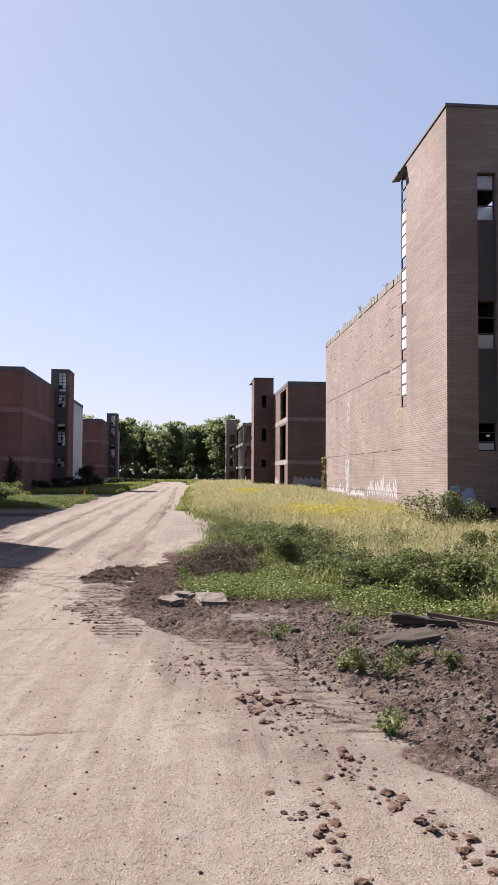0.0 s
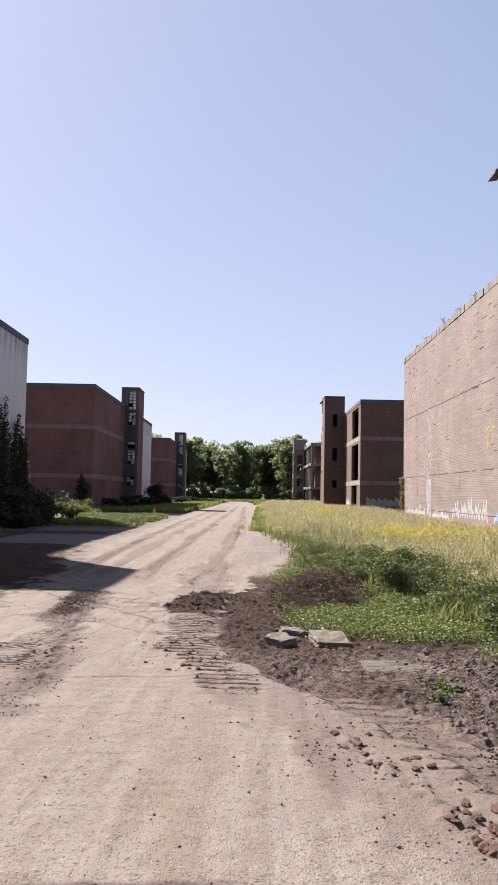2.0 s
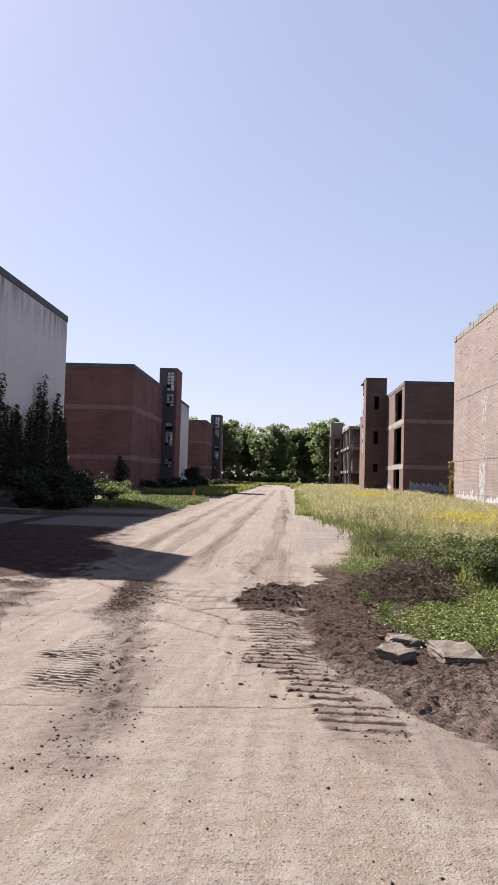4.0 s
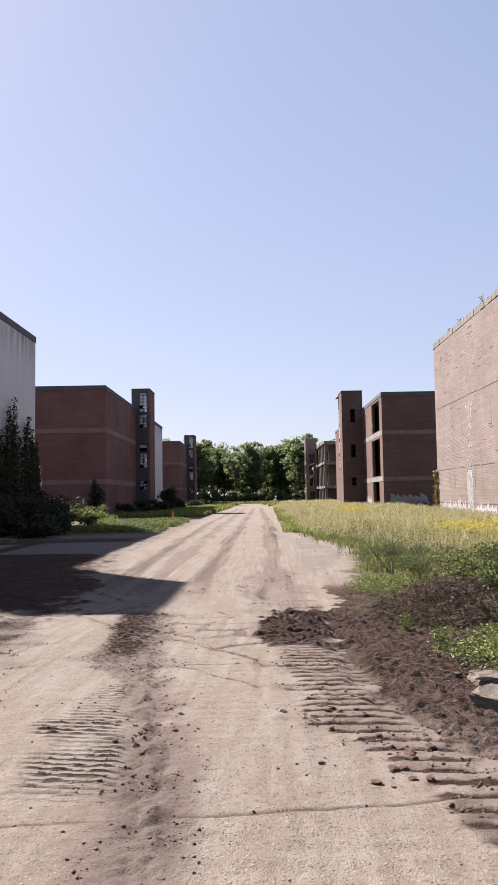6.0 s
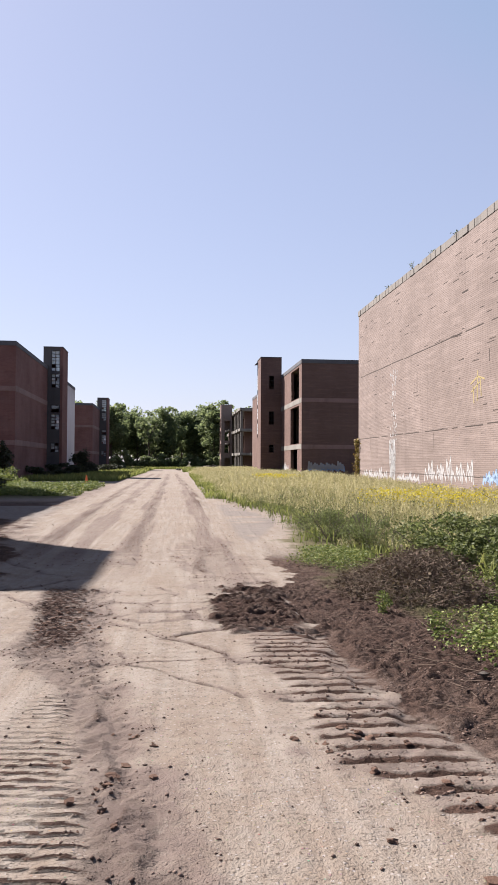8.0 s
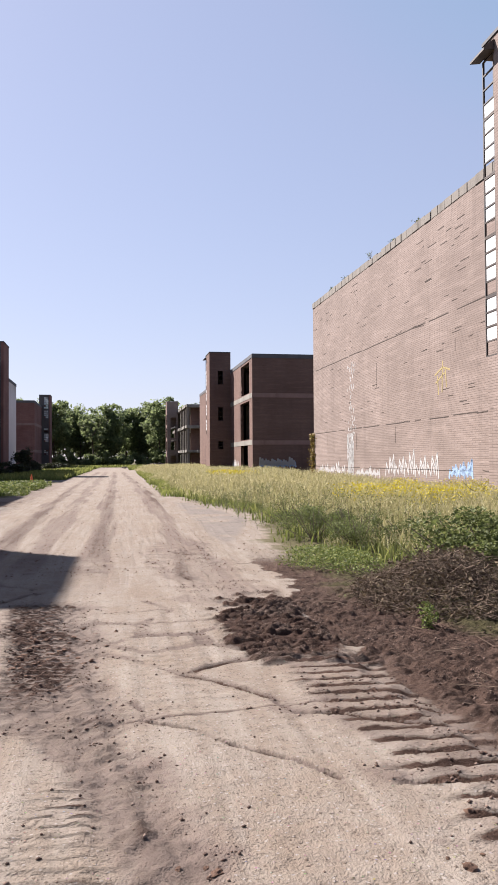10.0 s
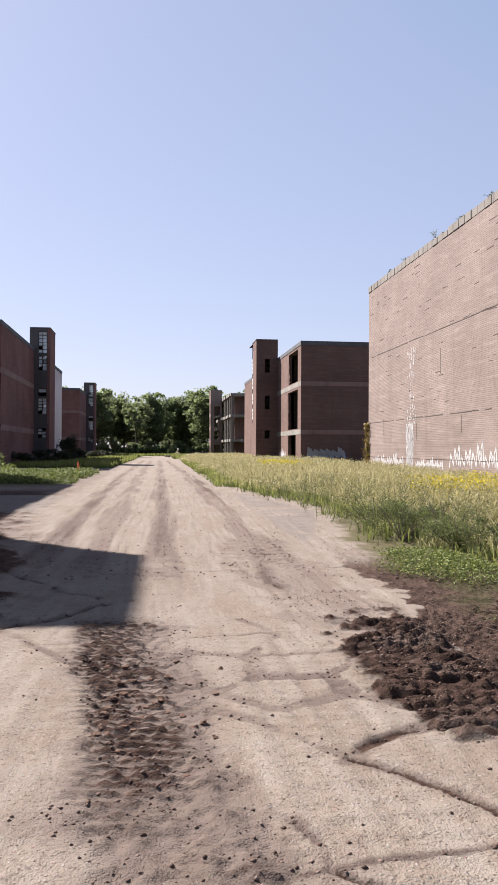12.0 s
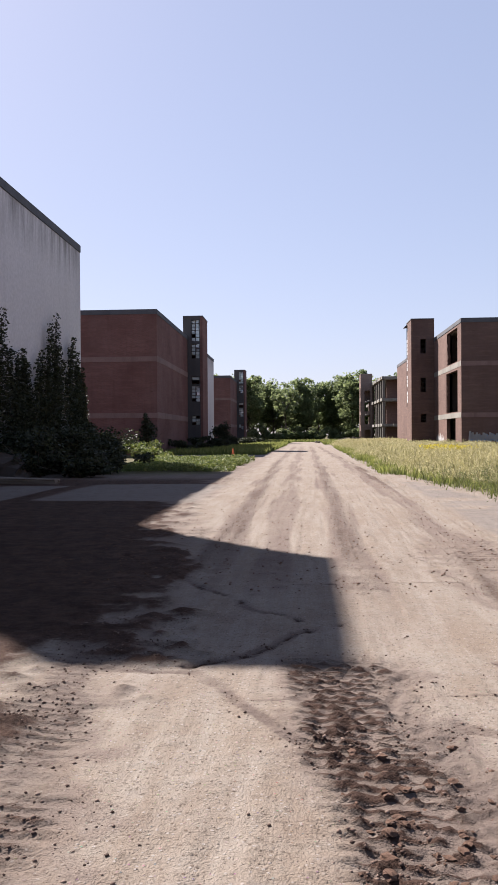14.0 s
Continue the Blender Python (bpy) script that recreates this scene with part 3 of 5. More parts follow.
    edge.inputs[1].default_value = 0.8
    off = n.new("ShaderNodeMath")
    off.operation = "SUBTRACT"
    l.new(mask("mud"), off.inputs[0])
    off.inputs[1].default_value = 0.30
    l.new(off.outputs[0], edge.inputs[2])
    dust = mix(n, l, mid, (0.082, 0.058, 0.049), (0.148, 0.113, 0.098))
    haze_of = mix(n, l, 1.0, mask("silt"), ramp(n, l, mix(n, l, 0.5, mid, fine), [(0.34, (0.45, 0.45, 0.45)), (0.52, (1, 1, 1))]), "MULTIPLY")
    sand = mix(n, l, haze_of, sand, dust)
    col = mix(n, l, mask("paving"), sand, slab)
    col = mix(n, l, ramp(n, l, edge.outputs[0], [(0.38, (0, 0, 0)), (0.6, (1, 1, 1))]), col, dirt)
    col = mix(n, l, mask("cover"), col, soil)
    l.new(col, b.inputs["Base Color"])
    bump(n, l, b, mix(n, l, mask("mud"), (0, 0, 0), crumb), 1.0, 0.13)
    bump(n, l, b, mid, 0.4, 0.04)
    ribs = noise_tex(n, l, co, 1.0, 3, 0.6, (24.0, 0.5, 1))
    bump(n, l, b, ribs, 0.22, 0.02)
    lugs = noise_tex(n, l, co, 1.0, 3, 0.6, (5.0, 30.0, 1))
    bump(n, l, b, mix(n, l, ramp(n, l, streak, [(0.4, (0, 0, 0)), (0.6, (1, 1, 1))]), (0.5, 0.5, 0.5), lugs), 0.18, 0.02)
    bump(n, l, b, fine, 0.58, 0.035)
    bump(n, l, b, stones, 0.3, 0.01)
    bump(n, l, b, inside, 0.3, 0.01)
    bump(n, l, b, grit, 0.8, 0.01)
    pits = node(n, "ShaderNodeTexVoronoi", Scale=70.0)
    l.new(co, pits.inputs["Vector"])
    bump(n, l, b, ramp(n, l, pits.outputs["Distance"], [(0.1, (1, 1, 1)), (0.45, (0, 0, 0))]), 0.25, 0.008)
    return m


ground = arrays("ground", np.stack([X, Y, HGT], -1).reshape(-1, 3), quads, ground_material(), smooth=True)
for key, values in (("mud", MUD), ("cover", VEG), ("paving", PAV), ("silt", SILT), ("rubble", RUBBLE)):
    ground.data.attributes.new(key, "FLOAT", "POINT").data.foreach_set("value", values.ravel().astype(np.float32))
tagged(ground, "rutted dirt road over old cracked concrete, churned dark mud beside it", "ground", kind="structure")


def height_at(x, y):
    return surface(np.atleast_1d(np.asarray(x, float)), np.atleast_1d(np.asarray(y, float)))[0]


# ---- buildings ----
# local axes: x away from the road wall into the building (times side), y along the road, z from the ground
def thing(name, label, category, m=None, group="", kind=""):
    e = new(name)
    if m:
        e.matrix_basis = m
    return tagged(e, label, category, group, kind)


def glazing(parent, along, plane, a0, a1, z0, z1, cols, rows, missing=(), name="window", glass=None):
    """A steel-framed window with its panes as pieces."""
    bm = bmesh.new()
    put = (lambda p, q, r, s, w: add_box(bm, p, q, plane - w, plane + w, r, s)) if along == "x" else (lambda p, q, r, s, w: add_box(bm, plane - w, plane + w, p, q, r, s))
    t = 0.05
    for i in range(cols + 1):
        a = a0 + (a1 - a0) * i / cols
        put(a - t / 2, a + t / 2, z0, z1, 0.035)
    for j in range(rows + 1):
        z = z0 + (z1 - z0) * j / rows
        put(a0, a1, z - t / 2, z + t / 2, 0.03)
    win = part(name, bm, DARK_STEEL, parent)
    for i in range(cols):
        for j in range(rows):
            if (i, j) in missing:
                continue
            p, q = a0 + (a1 - a0) * i / cols + t, a0 + (a1 - a0) * (i + 1) / cols - t
            r, s = z0 + (z1 - z0) * j / rows + t, z0 + (z1 - z0) * (j + 1) / rows - t
            bm = bmesh.new()
            add_box(bm, *((p, q, plane - 0.006, plane + 0.006) if along == "x" else (plane - 0.006, plane + 0.006, p, q)), r, s)
            part("pane", bm, glass or PANE, win)
    return win


def block(origin, side, turn, tower_at, length, label, proud=3.0, tower_len=4.4, high=14.55, tower_high=17.0, look_of="brick", depth=26.0, inset=0.0):
    """One long building: front wall, road wall, stair tower, roof and floors. side +1: stands right of the road, -1: left."""
    s = side
    red, ruin = look_of == "red", look_of == "ruin"
    wall = BRICK_RED if red else BRICK_DARK if look_of == "ruin" else BRICK
    b = thing("factory_building", label, "building", pose(*origin, 0, 0, turn))
    T = 0.4
    th = T * s
    x_of = lambda u: s * u
    # front wall, facing back down the road
    panel("front_wall", wall, b, "x", 0, T, *sorted((x_of(0.002), x_of(depth))), -0.3, high - 0.5)
    bays = [(2.0, 8.2, 10.0, high - 0.75), (2.0, 8.6, 4.35, 9.05), (3.2, 8.4, -0.3, 3.65)] if ruin else []
    panel("road_wall_near", wall, b, "y", 0, th, T + 0.002, tower_at, -0.3, high - 0.5, bays)
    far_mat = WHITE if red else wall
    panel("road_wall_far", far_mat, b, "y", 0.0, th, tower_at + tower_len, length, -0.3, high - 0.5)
    panel("back_wall", wall, b, "y", x_of(depth), th, T, length - T, -0.3, high - 0.5)
    panel("end_wall", wall, b, "x", length, -T, *sorted((x_of(T + 0.003), x_of(depth))), -0.3, high - 0.5)
    cop = DARK_COPING if red or ruin else COPING
    runs = [("coping_front", "x", 0.0, depth), ("coping_near", "y", 0.502, tower_at - 0.003), ("coping_far", "y", tower_at + tower_len + 0.003, length + 0.05)]
    rough = random.Random(round(origin[1]))
    for name, way, a0, a1 in runs:
        if way == "x":
            box_part(name, (x_of(-0.05), x_of(depth), -0.05, 0.5, high - 0.5, high), cop, b, edge=0.03)
        elif red or ruin:
            box_part(name, (x_of(-0.05), x_of(0.5), a0, a1, high - 0.5, high), cop, b, edge=0.03)
        else:
            # weathered coping stones, each a little out of line and chipped
            k = max(1, round((a1 - a0) / 0.8))
            for q in range(k):
                p0, p1 = a0 + (a1 - a0) * q / k, a0 + (a1 - a0) * (q + 1) / k
                drop_by = rough.uniform(0.0, 0.03) + (rough.uniform(0.03, 0.1) if rough.random() < 0.15 else 0)
                box_part("coping_stone", (x_of(-rough.uniform(0.005, 0.05)), x_of(0.5), p0 + 0.002, p1 - 0.002, high - 0.5, high - drop_by), cop, b, edge=0.03)
    box_part("roof", (x_of(0.502), x_of(depth - 0.1), 0.502, length - 0.5, high - 0.75, high - 0.52), CONCRETE, b)
    for z in (3.65, 9.3):
        box_part("floor_slab", (x_of(T + 0.004), x_of(depth - 0.1), T + 0.004, length - T - 0.004, z, z + 0.55), CONCRETE, b)
        band = BAND_RED if red else CONCRETE
        box_part("front_band", (x_of(-0.03), x_of(depth), -0.03, 0.0 - 0.001, z + 0.02, z + 0.53), BAND_RED if ruin else band, b)
        box_part("road_band", (x_of(-0.03), x_of(-0.001), 0.0, tower_at - 0.003, z, z + 0.6), BAND if ruin else band, b, edge=0.01)
    if ruin:
        for z0, z1 in ((-0.2, 3.65), (4.2, 9.3), (9.85, high - 0.75)):
            for v in (0.9, 5.6, 10.5):
                box_part("column", (x_of(1.2), x_of(1.8), v + 0.6, v + 1.2, z0, z1), CONCRETE, b, edge=0.02)
        # the torn edge of the brick skin
        bm = bmesh.new()
        rng = random.Random(4)
        for z in np.arange(10.0, 12.6, 0.15):
            d = rng.uniform(0.1, 0.75) * (1.2 - (z - 10) / 2.6)
            add_box(bm, x_of(0.05), x_of(0.36), 8.2 - d, 8.21, z, z + 0.13)
        for z in np.arange(4.4, 9.0, 0.15):
            add_box(bm, x_of(0.05), x_of(0.36), 8.6 - rng.uniform(0.02, 0.25), 8.61, z, z + 0.13)
        tagged(part("broken_brick_edge", bm, wall, b, "torn ragged edge of broken brick"), kind="stuff")
    # the stair tower
    y0, y1, u0 = tower_at, tower_at + tower_len, -proud
    c = [x_of(u0 + proud * (0.40 if ruin else 0.5)), x_of(u0 + proud * (0.64 if ruin else 0.8))]
    if red:
        c = [x_of(u0 + 0.42), x_of(u0 + 1.45)]
    lo, hi = min(c), max(c)
    tops = [(13.9, 16.6), (11.7, 13.5), (8.4, 9.4), (6.2, 8.2), (3.2, 4.4)] if red else [(12.5, 14.4), (7.4, 9.3), (3.4, 4.5), (0.2, 1.2)]
    holes = [(lo, hi, z0, z1) for z0, z1 in tops]
    panel("tower_front", DARK_PANEL if red else wall, b, "x", y0 + 0.001, 0.35, *sorted((x_of(u0 + (0.32 if red else 0)), x_of(inset - 0.002))), -0.3, tower_high, holes)
    if red:
        panel("tower_pier", wall, b, "x", y0 - 0.02, 0.372, *sorted((x_of(u0), x_of(u0 + 0.318))), -0.3, tower_high)
    if red:
        holes_b = [(lo, hi, 13.9, 16.6), (lo, hi, 11.7, 13.5), (lo, hi, 6.2, 8.2)]
        panel("tower_back", wall, b, "x", y1, -0.35, *sorted((x_of(u0), x_of(inset - 0.002))), -0.3, tower_high, holes_b)
        slot = []
    else:
        panel("tower_back", wall, b, "x", y1, -0.35, *sorted((x_of(u0 + 0.352), x_of(inset - 0.002))), -0.3, tower_high)
        slot = [(y1 - 0.72, y1 + 1, 5.6, tower_high - 0.5)]
    panel("tower_side", wall, b, "y", x_of(u0), x_of(0.35), y0 + 0.352, y1 - (0.352 if red else 0.0), -0.3, tower_high, slot)
    panel("tower_inner", wall, b, "y", x_of(inset - 0.004), x_of(-0.3), y0 + 0.352, y1 - 0.352, high - 0.7, tower_high)
    box_part("tower_roof", (x_of(u0 + 0.355), x_of(inset - 0.305), y0 + 0.355, y1 - 0.355, tower_high - 0.35, tower_high - 0.12), CONCRETE, b)
    bm = bmesh.new()
    for d in ((x_of(u0 - 0.05), x_of(inset), y0 - 0.05, y0 + 0.4), (x_of(u0 - 0.05), x_of(inset), y1 - 0.4, y1 + 0.05), (x_of(u0 - 0.05), x_of(u0 + 0.4), y0 + 0.402, y1 - 0.402)):
        add_box(bm, *d, tower_high, tower_high + 0.12)
    part("tower_coping", bm, DARK_COPING, b)
    if red:
        for z0, z1 in tops:
            glazing(b, "x", y0 + 0.2, lo, hi, z0, z1, 2 if z1 - z0 > 1.2 else 1, max(2, round((z1 - z0) / 0.42)), {(0, 0), (1, 2)} if z1 < 14 else {(0, 1)})
        for z0, z1 in tops[:2]:
            glazing(b, "x", y1 - 0.2, lo, hi, z0, z1, 2, max(2, round((z1 - z0) / 0.5)), {(0, 0), (1, 1), (1, 3)})
        for z in (3.9, 9.6):
            box_part("landing", (x_of(u0 + 0.36), x_of(-0.3), y0 + 0.36, y1 - 0.36, z, z + 0.2), CONCRETE, b)
    else:
        for z0, z1 in zip([t[0] for t in tops], [t[1] for t in tops]):
            glazing(b, "x", y0 + 0.22, lo, hi, z0, z1, 1, 3, {(0, 0), (0, 1), (0, 2)} if ruin else {(0, 1), (0, 2)} if z0 < 10 else {(0, 1)})
        for z0, z1 in ((9.3, 12.5), (4.5, 7.4)):
            box_part("infill_strip", (lo, hi, y0 - 0.012, y0 - 0.002, z0, z1), wall if ruin else DARK_PANEL, b)
        # glazed slot in the flank with its small canopy
        zs = np.linspace(5.6, tower_high - 0.5, 6)
        for z0, z1 in zip(zs[:-1], zs[1:]):
            glazing(b, "y", x_of(u0 + 0.04), y1 - 0.7, y1 + 0.1, z0 + 0.03, z1 - 0.03, 1, 4, {(0, 1), (0, 2), (0, 3)} if z0 > 13 else {(0, 0)}, glass=MILK)
        bm = bmesh.new()
        wedge = [bm.verts.new((x_of(u0 - d), y, tower_high + z)) for y in (y1 - 0.8, y1 + 0.25) for d, z in ((0.02, -0.12), (0.42, -0.48), (0.42, -0.56), (0.02, -0.5))]
        for f in ((0, 1, 2, 3), (7, 6, 5, 4), (0, 4, 5, 1), (1, 5, 6, 2), (2, 6, 7, 3), (3, 7, 4, 0)):
            bm.faces.new([wedge[k] for k in f])
        bmesh.ops.recalc_face_normals(bm, faces=bm.faces[:])
        part("canopy", bm, DARK_STEEL, b, "small dark steel canopy")
    return b


right_near = block((12.85, 10.2, -0.2), 1, 0.6, 17.0, 56.6, "long brown brick factory with stair tower and grey coping", proud=2.5, tower_len=6.2)
right_mid = block((12.25, 95.8, -0.2), 1, 0.6, 16.85, 56.0, "derelict brown brick factory with gaping window bays", look_of="ruin")
left_near = block((-18.6, 10.5, -0.2), -1, 0.9, 20.2, 50.3, "factory with white-painted flank and dark coping", proud=1.85, inset=0.6, tower_len=5.8, look_of="red")
left_mid = block((-19.5, 86.0, -0.2), -1, 0.9, 20.6, 49.8, "red brick factory with glazed stair tower and white flank", proud=1.95, inset=0.55, tower_len=5.0, look_of="red")
left_far = block((-21.2, 170.0, -0.2), -1, 0.9, 16.0, 46.0, "distant red brick factory with glazed stair tower", proud=1.95, inset=0.55, tower_len=5.0, look_of="red")


def open_frame(origin, turn):
    """A stripped concrete frame with bare columns and sagging slabs."""
    b = thing("concrete_frame_building", "stripped concrete factory frame, bare columns and broken slabs", "building", pose(*origin, 0, 0, turn))
    rng = random.Random(8)
    length, depth = 40.0, 22.0
    for z in (3.6, 9.2, 14.0):
        bm = bmesh.new()
        for k in range(20):
            add_box(bm, -rng.uniform(0, 0.35), 0.4, k * 2.0, k * 2.0 + 2.0, z + rng.uniform(-0.05, 0.05), z + 0.6)
            if k < 11:
                add_box(bm, k * 2.0 + 0.401, k * 2.0 + 2.401, -rng.uniform(0, 0.5), 0.0, z + rng.uniform(-0.15, 0.02), z + 0.55)
        add_box(bm, 0.4, depth, 0.0, length, z + 0.02, z + 0.5)
        part("floor_slab", bm, BAND, b, "pale broken concrete slab")
    for z0, z1 in ((-0.2, 3.55), (4.12, 9.12), (9.72, 13.9)):
        box_part("infill_wall", (1.2, depth - 0.5, 2.6, 2.9, z0, z1), BRICK_DARK, b)
        box_part("infill_wall", (4.0, 4.3, 2.91, length - 1, z0, z1), BRICK_DARK, b)
    for v in (0.3, 4.5, 8.7, 12.9, 17.1, 26, 34):
        for u in (0.1, 5.5, 11.0, 16.5):
            for z0, z1 in ((-0.3, 3.6), (4.1, 9.2), (9.7, 14.0)):
                box_part("column", (u, u + 0.55, v, v + 0.55, z0, z1), CONCRETE, b)
    box_part("inner_wall", (6.5, 6.9, 1.2, length, -0.3, 13.9), BRICK_DARK, b)
    y0 = 23.0
    holes = [(-2.0, -0.5, z, z + 2.6) for z in (0.4, 4.4, 7.6, 10.2)]
    panel("tower_front", BRICK, b, "x", y0, 0.35, -2.9, -0.05, -0.3, 17.0, [h for h in holes])
    panel("tower_side", BRICK_DARK, b, "y", -2.9, 0.35, y0 + 0.352, y0 + 4.6, -0.3, 17.0, [(y0 + 0.9, y0 + 3.9, z, z + 2.5) for z in (0.2, 4.2, 7.6, 11.0)])
    panel("tower_back", BRICK, b, "x", y0 + 4.6, 0.35, -2.9, -0.05, -0.3, 17.0, [(-2.2, -0.6, z, z + 2.4) for z in (4.2, 7.6)])
    for z in (3.4, 6.9, 10.2, 13.2):
        bm = bmesh.new()
        for k in range(6):
            add_box(bm, -2.5 + k * 0.4, -2.1 + k * 0.4, y0 + 0.1, y0 + 4.5, z - 0.6 + 0.14 * k, z - 0.3 + 0.14 * k)
        part("stair_flight", bm, BAND, b, "pale broken stair flight")
    return b


right_far = open_frame((11.4, 178.5, -0.2), 0.6)


# ---- plants ----
def blades(name, px, py, tall, wide, lean, mat, seed, bend=0.55):
    """Grass: a bent two-part blade at each place."""
    rg = np.random.RandomState(seed)
    n = len(px)
    base = height_at(px, py)
    a = rg.rand(n) * 2 * math.pi
    ca, sa = np.cos(a), np.sin(a)
    b = rg.rand(n) * 2 * math.pi
    lx, ly = np.cos(b) * lean * rg.rand(n) * tall, np.sin(b) * lean * rg.rand(n) * tall
    w = wide * (0.6 + 0.8 * rg.rand(n))
    V = np.zeros((n, 5, 3))
    V[:, 0] = np.stack([px - ca * w, py - sa * w, base - 0.03], -1)
    V[:, 1] = np.stack([px + ca * w, py + sa * w, base - 0.03], -1)
    V[:, 2] = np.stack([px + ca * w * 0.8 + lx * 0.35, py + sa * w * 0.8 + ly * 0.35, base + tall * bend], -1)
    V[:, 3] = np.stack([px - ca * w * 0.8 + lx * 0.35, py - sa * w * 0.8 + ly * 0.35, base + tall * bend], -1)
    V[:, 4] = np.stack([px + lx, py + ly, base + tall], -1)
    k = np.arange(n)[:, None] * 5
    F = np.concatenate([k + [0, 1, 2], k + [0, 2, 3], k + [3, 2, 4]])
    ob = arrays(name, V.reshape(-1, 3), F, mat)
    ob.data.attributes.new("up", "FLOAT", "POINT").data.foreach_set("value", np.tile(np.array([0, 0, bend, bend, 1], np.float32), n))
    return ob


def leaves(name, c, size, mat, seed, parent=None, flat=0.5, slim=0.55):
    """Small folded leaves at the given points."""
    rg = np.random.RandomState(seed)
    n = len(c)
    d = rg.randn(n, 3)
    d[:, 2] *= flat
    d /= np.linalg.norm(d, axis=1)[:, None] + 1e-6
    e = np.cross(d, rg.randn(n, 3))
    e /= np.linalg.norm(e, axis=1)[:, None] + 1e-6
    s = (size * (0.6 + 0.8 * rg.rand(n)))[:, None]
    f = np.cross(d, e)
    V = np.stack([c - d * s, c + e * s * slim + f * s * 0.2, c + d * s, c - e * s * slim + f * s * 0.2], 1)
    k = np.arange(n)[:, None] * 4
    F = np.concatenate([k + [0, 1, 2], k + [0, 2, 3]])
    return arrays(name, V.reshape(-1, 3), F, mat, parent)


def sticks(name, p, q, r, mat, parent=None):
    """Thin three-sided twigs from p to q."""
    n = len(p)
    d = q - p
    d /= np.linalg.norm(d, axis=1)[:, None] + 1e-6
    a = np.cross(d, [0.31, 0.52, 0.8])
    a /= np.linalg.norm(a, axis=1)[:, None] + 1e-6
    b = np.cross(d, a)
    r = np.broadcast_to(np.asarray(r, float), (n,))[:, None]
    V = []
    for c, f in ((p, 1.0), (q, 0.5)):
        for k in range(3):
            V.append(c + (a * math.cos(k * 2.0944) + b * math.sin(k * 2.0944)) * r * f)
    V = np.stack(V, 1)
    k = np.arange(n)[:, None] * 6
    F = np.concatenate([k + list(f) for f in ((0, 1, 4, 3), (1, 2, 5, 4), (2, 0, 3, 5))])
    return arrays(name, V.reshape(-1, 3), F, mat, parent)


LEAF_TREE = leaf_material("tree_leaf", (0.138, 0.174, 0.0759), (0.224, 0.253, 0.115), 0.6, 0.6)
LEAF_BUSH = leaf_material("bush_leaf", (0.0903, 0.112, 0.0361), (0.174, 0.192, 0.0686), 0.6, 0.4)
# ivy and hedge green, with the walls' shade darkened into the colour
LEAF_SHADED = leaf_material("shaded_leaf", (0.0288, 0.0336, 0.0176), (0.052, 0.0576, 0.0272))
LEAF_LOW = leaf_material("low_weed_leaf", (0.11, 0.145, 0.035), (0.25, 0.265, 0.08))
LEAF_RUST = leaf_material("rusty_vine_leaf", (0.20, 0.13, 0.04), (0.22, 0.20, 0.05))
STRAW = grass_material("straw_grass", (0.123, 0.146, 0.0462), (0.332, 0.299, 0.139), (0.433, 0.395, 0.25), 0.45)
GREEN_GRASS = grass_material("green_grass", (0.0869, 0.108, 0.0289), (0.187, 0.21, 0.0578), (0.304, 0.304, 0.101), 0.45)
YELLOW = leaf_material("yellow_flower", (0.46, 0.38, 0.02), (0.56, 0.47, 0.05), 0.8, 0.3)
SEED = leaf_material("seed_head", (0.35, 0.315, 0.16), (0.47, 0.43, 0.26), 0.9, 0.45)
DEAD = leaf_material("withered_leaf", (0.066, 0.0468, 0.0303), (0.11, 0.0825, 0.0495), 0.8)
BARK = plain_material("bark", (0.112, 0.0858, 0.0686), (0.0686, 0.0558, 0.0429), 8.0, 0.95, 0.6)
TWIG = plain_material("dead_twig", (0.075, 0.05, 0.037), (0.15, 0.108, 0.08), 10.0, 0.95, 0.3)
rng = np.random.RandomState(11)


def meadow_edge(y):
    return np.interp(y, [9, 11, 13, 15, 18, 21, 25, 30, 34, 38, 48, 230], [5.2, 4.6, 4.0, 3.6, 3.1, 2.6, 1.9, 2.1, 2.4, 1.7, 0.0, -0.6])


def scatter(n, x0, x1, y0, y1, power=1.0):
    y = y0 + (y1 - y0) * rng.rand(n) ** power
    return x0 + (x1 - x0) * rng.rand(n), y


px, py = scatter(200000, -1, 14, 9, 165, 2.1)
keep = px > meadow_edge(py) + (smooth_noise(px, py, 1.5, 21) - 0.4) * 1.7 + (rng.rand(len(px)) - 0.5) * 0.5
px, py = px[keep], py[keep]
fade = 0.3 + 0.7 * ramp01(px - meadow_edge(py), -0.4, 2.2)
clump = smooth_noise(px, py, 2.4, 22) * 0.7 + smooth_noise(px, py, 0.7, 27) * 0.5
tall = (0.42 + 0.72 * clump) * (0.65 + 0.5 * rng.rand(len(px))) * fade
tagged(blades("meadow_grass", px, py, tall, 0.010 + 0.0004 * py, 0.7, STRAW, 31), "tall straw-coloured meadow grass gone to seed", "grass", kind="stuff")
sel = rng.rand(len(px)) < 0.8
sx, sy, st = px[sel], py[sel], tall[sel]
c = np.stack([sx + rng.randn(len(sx)) * 0.12, sy + rng.randn(len(sx)) * 0.12, height_at(sx, sy) + st * (0.75 + 0.3 * rng.rand(len(sx)))], -1)
tagged(leaves("seed_heads", c, 0.022 + 0.0007 * sy, SEED, 32, slim=0.35, flat=0.9), "pale seed heads over the meadow grass", "grass", kind="stuff")
px, py = scatter(60000, -1, 14, 13, 120, 1.4)
keep = px > meadow_edge(py) - 0.8 + (smooth_noise(px, py, 1.5, 23) - 0.4) * 1.8 + (rng.rand(len(px)) - 0.5) * 0.7
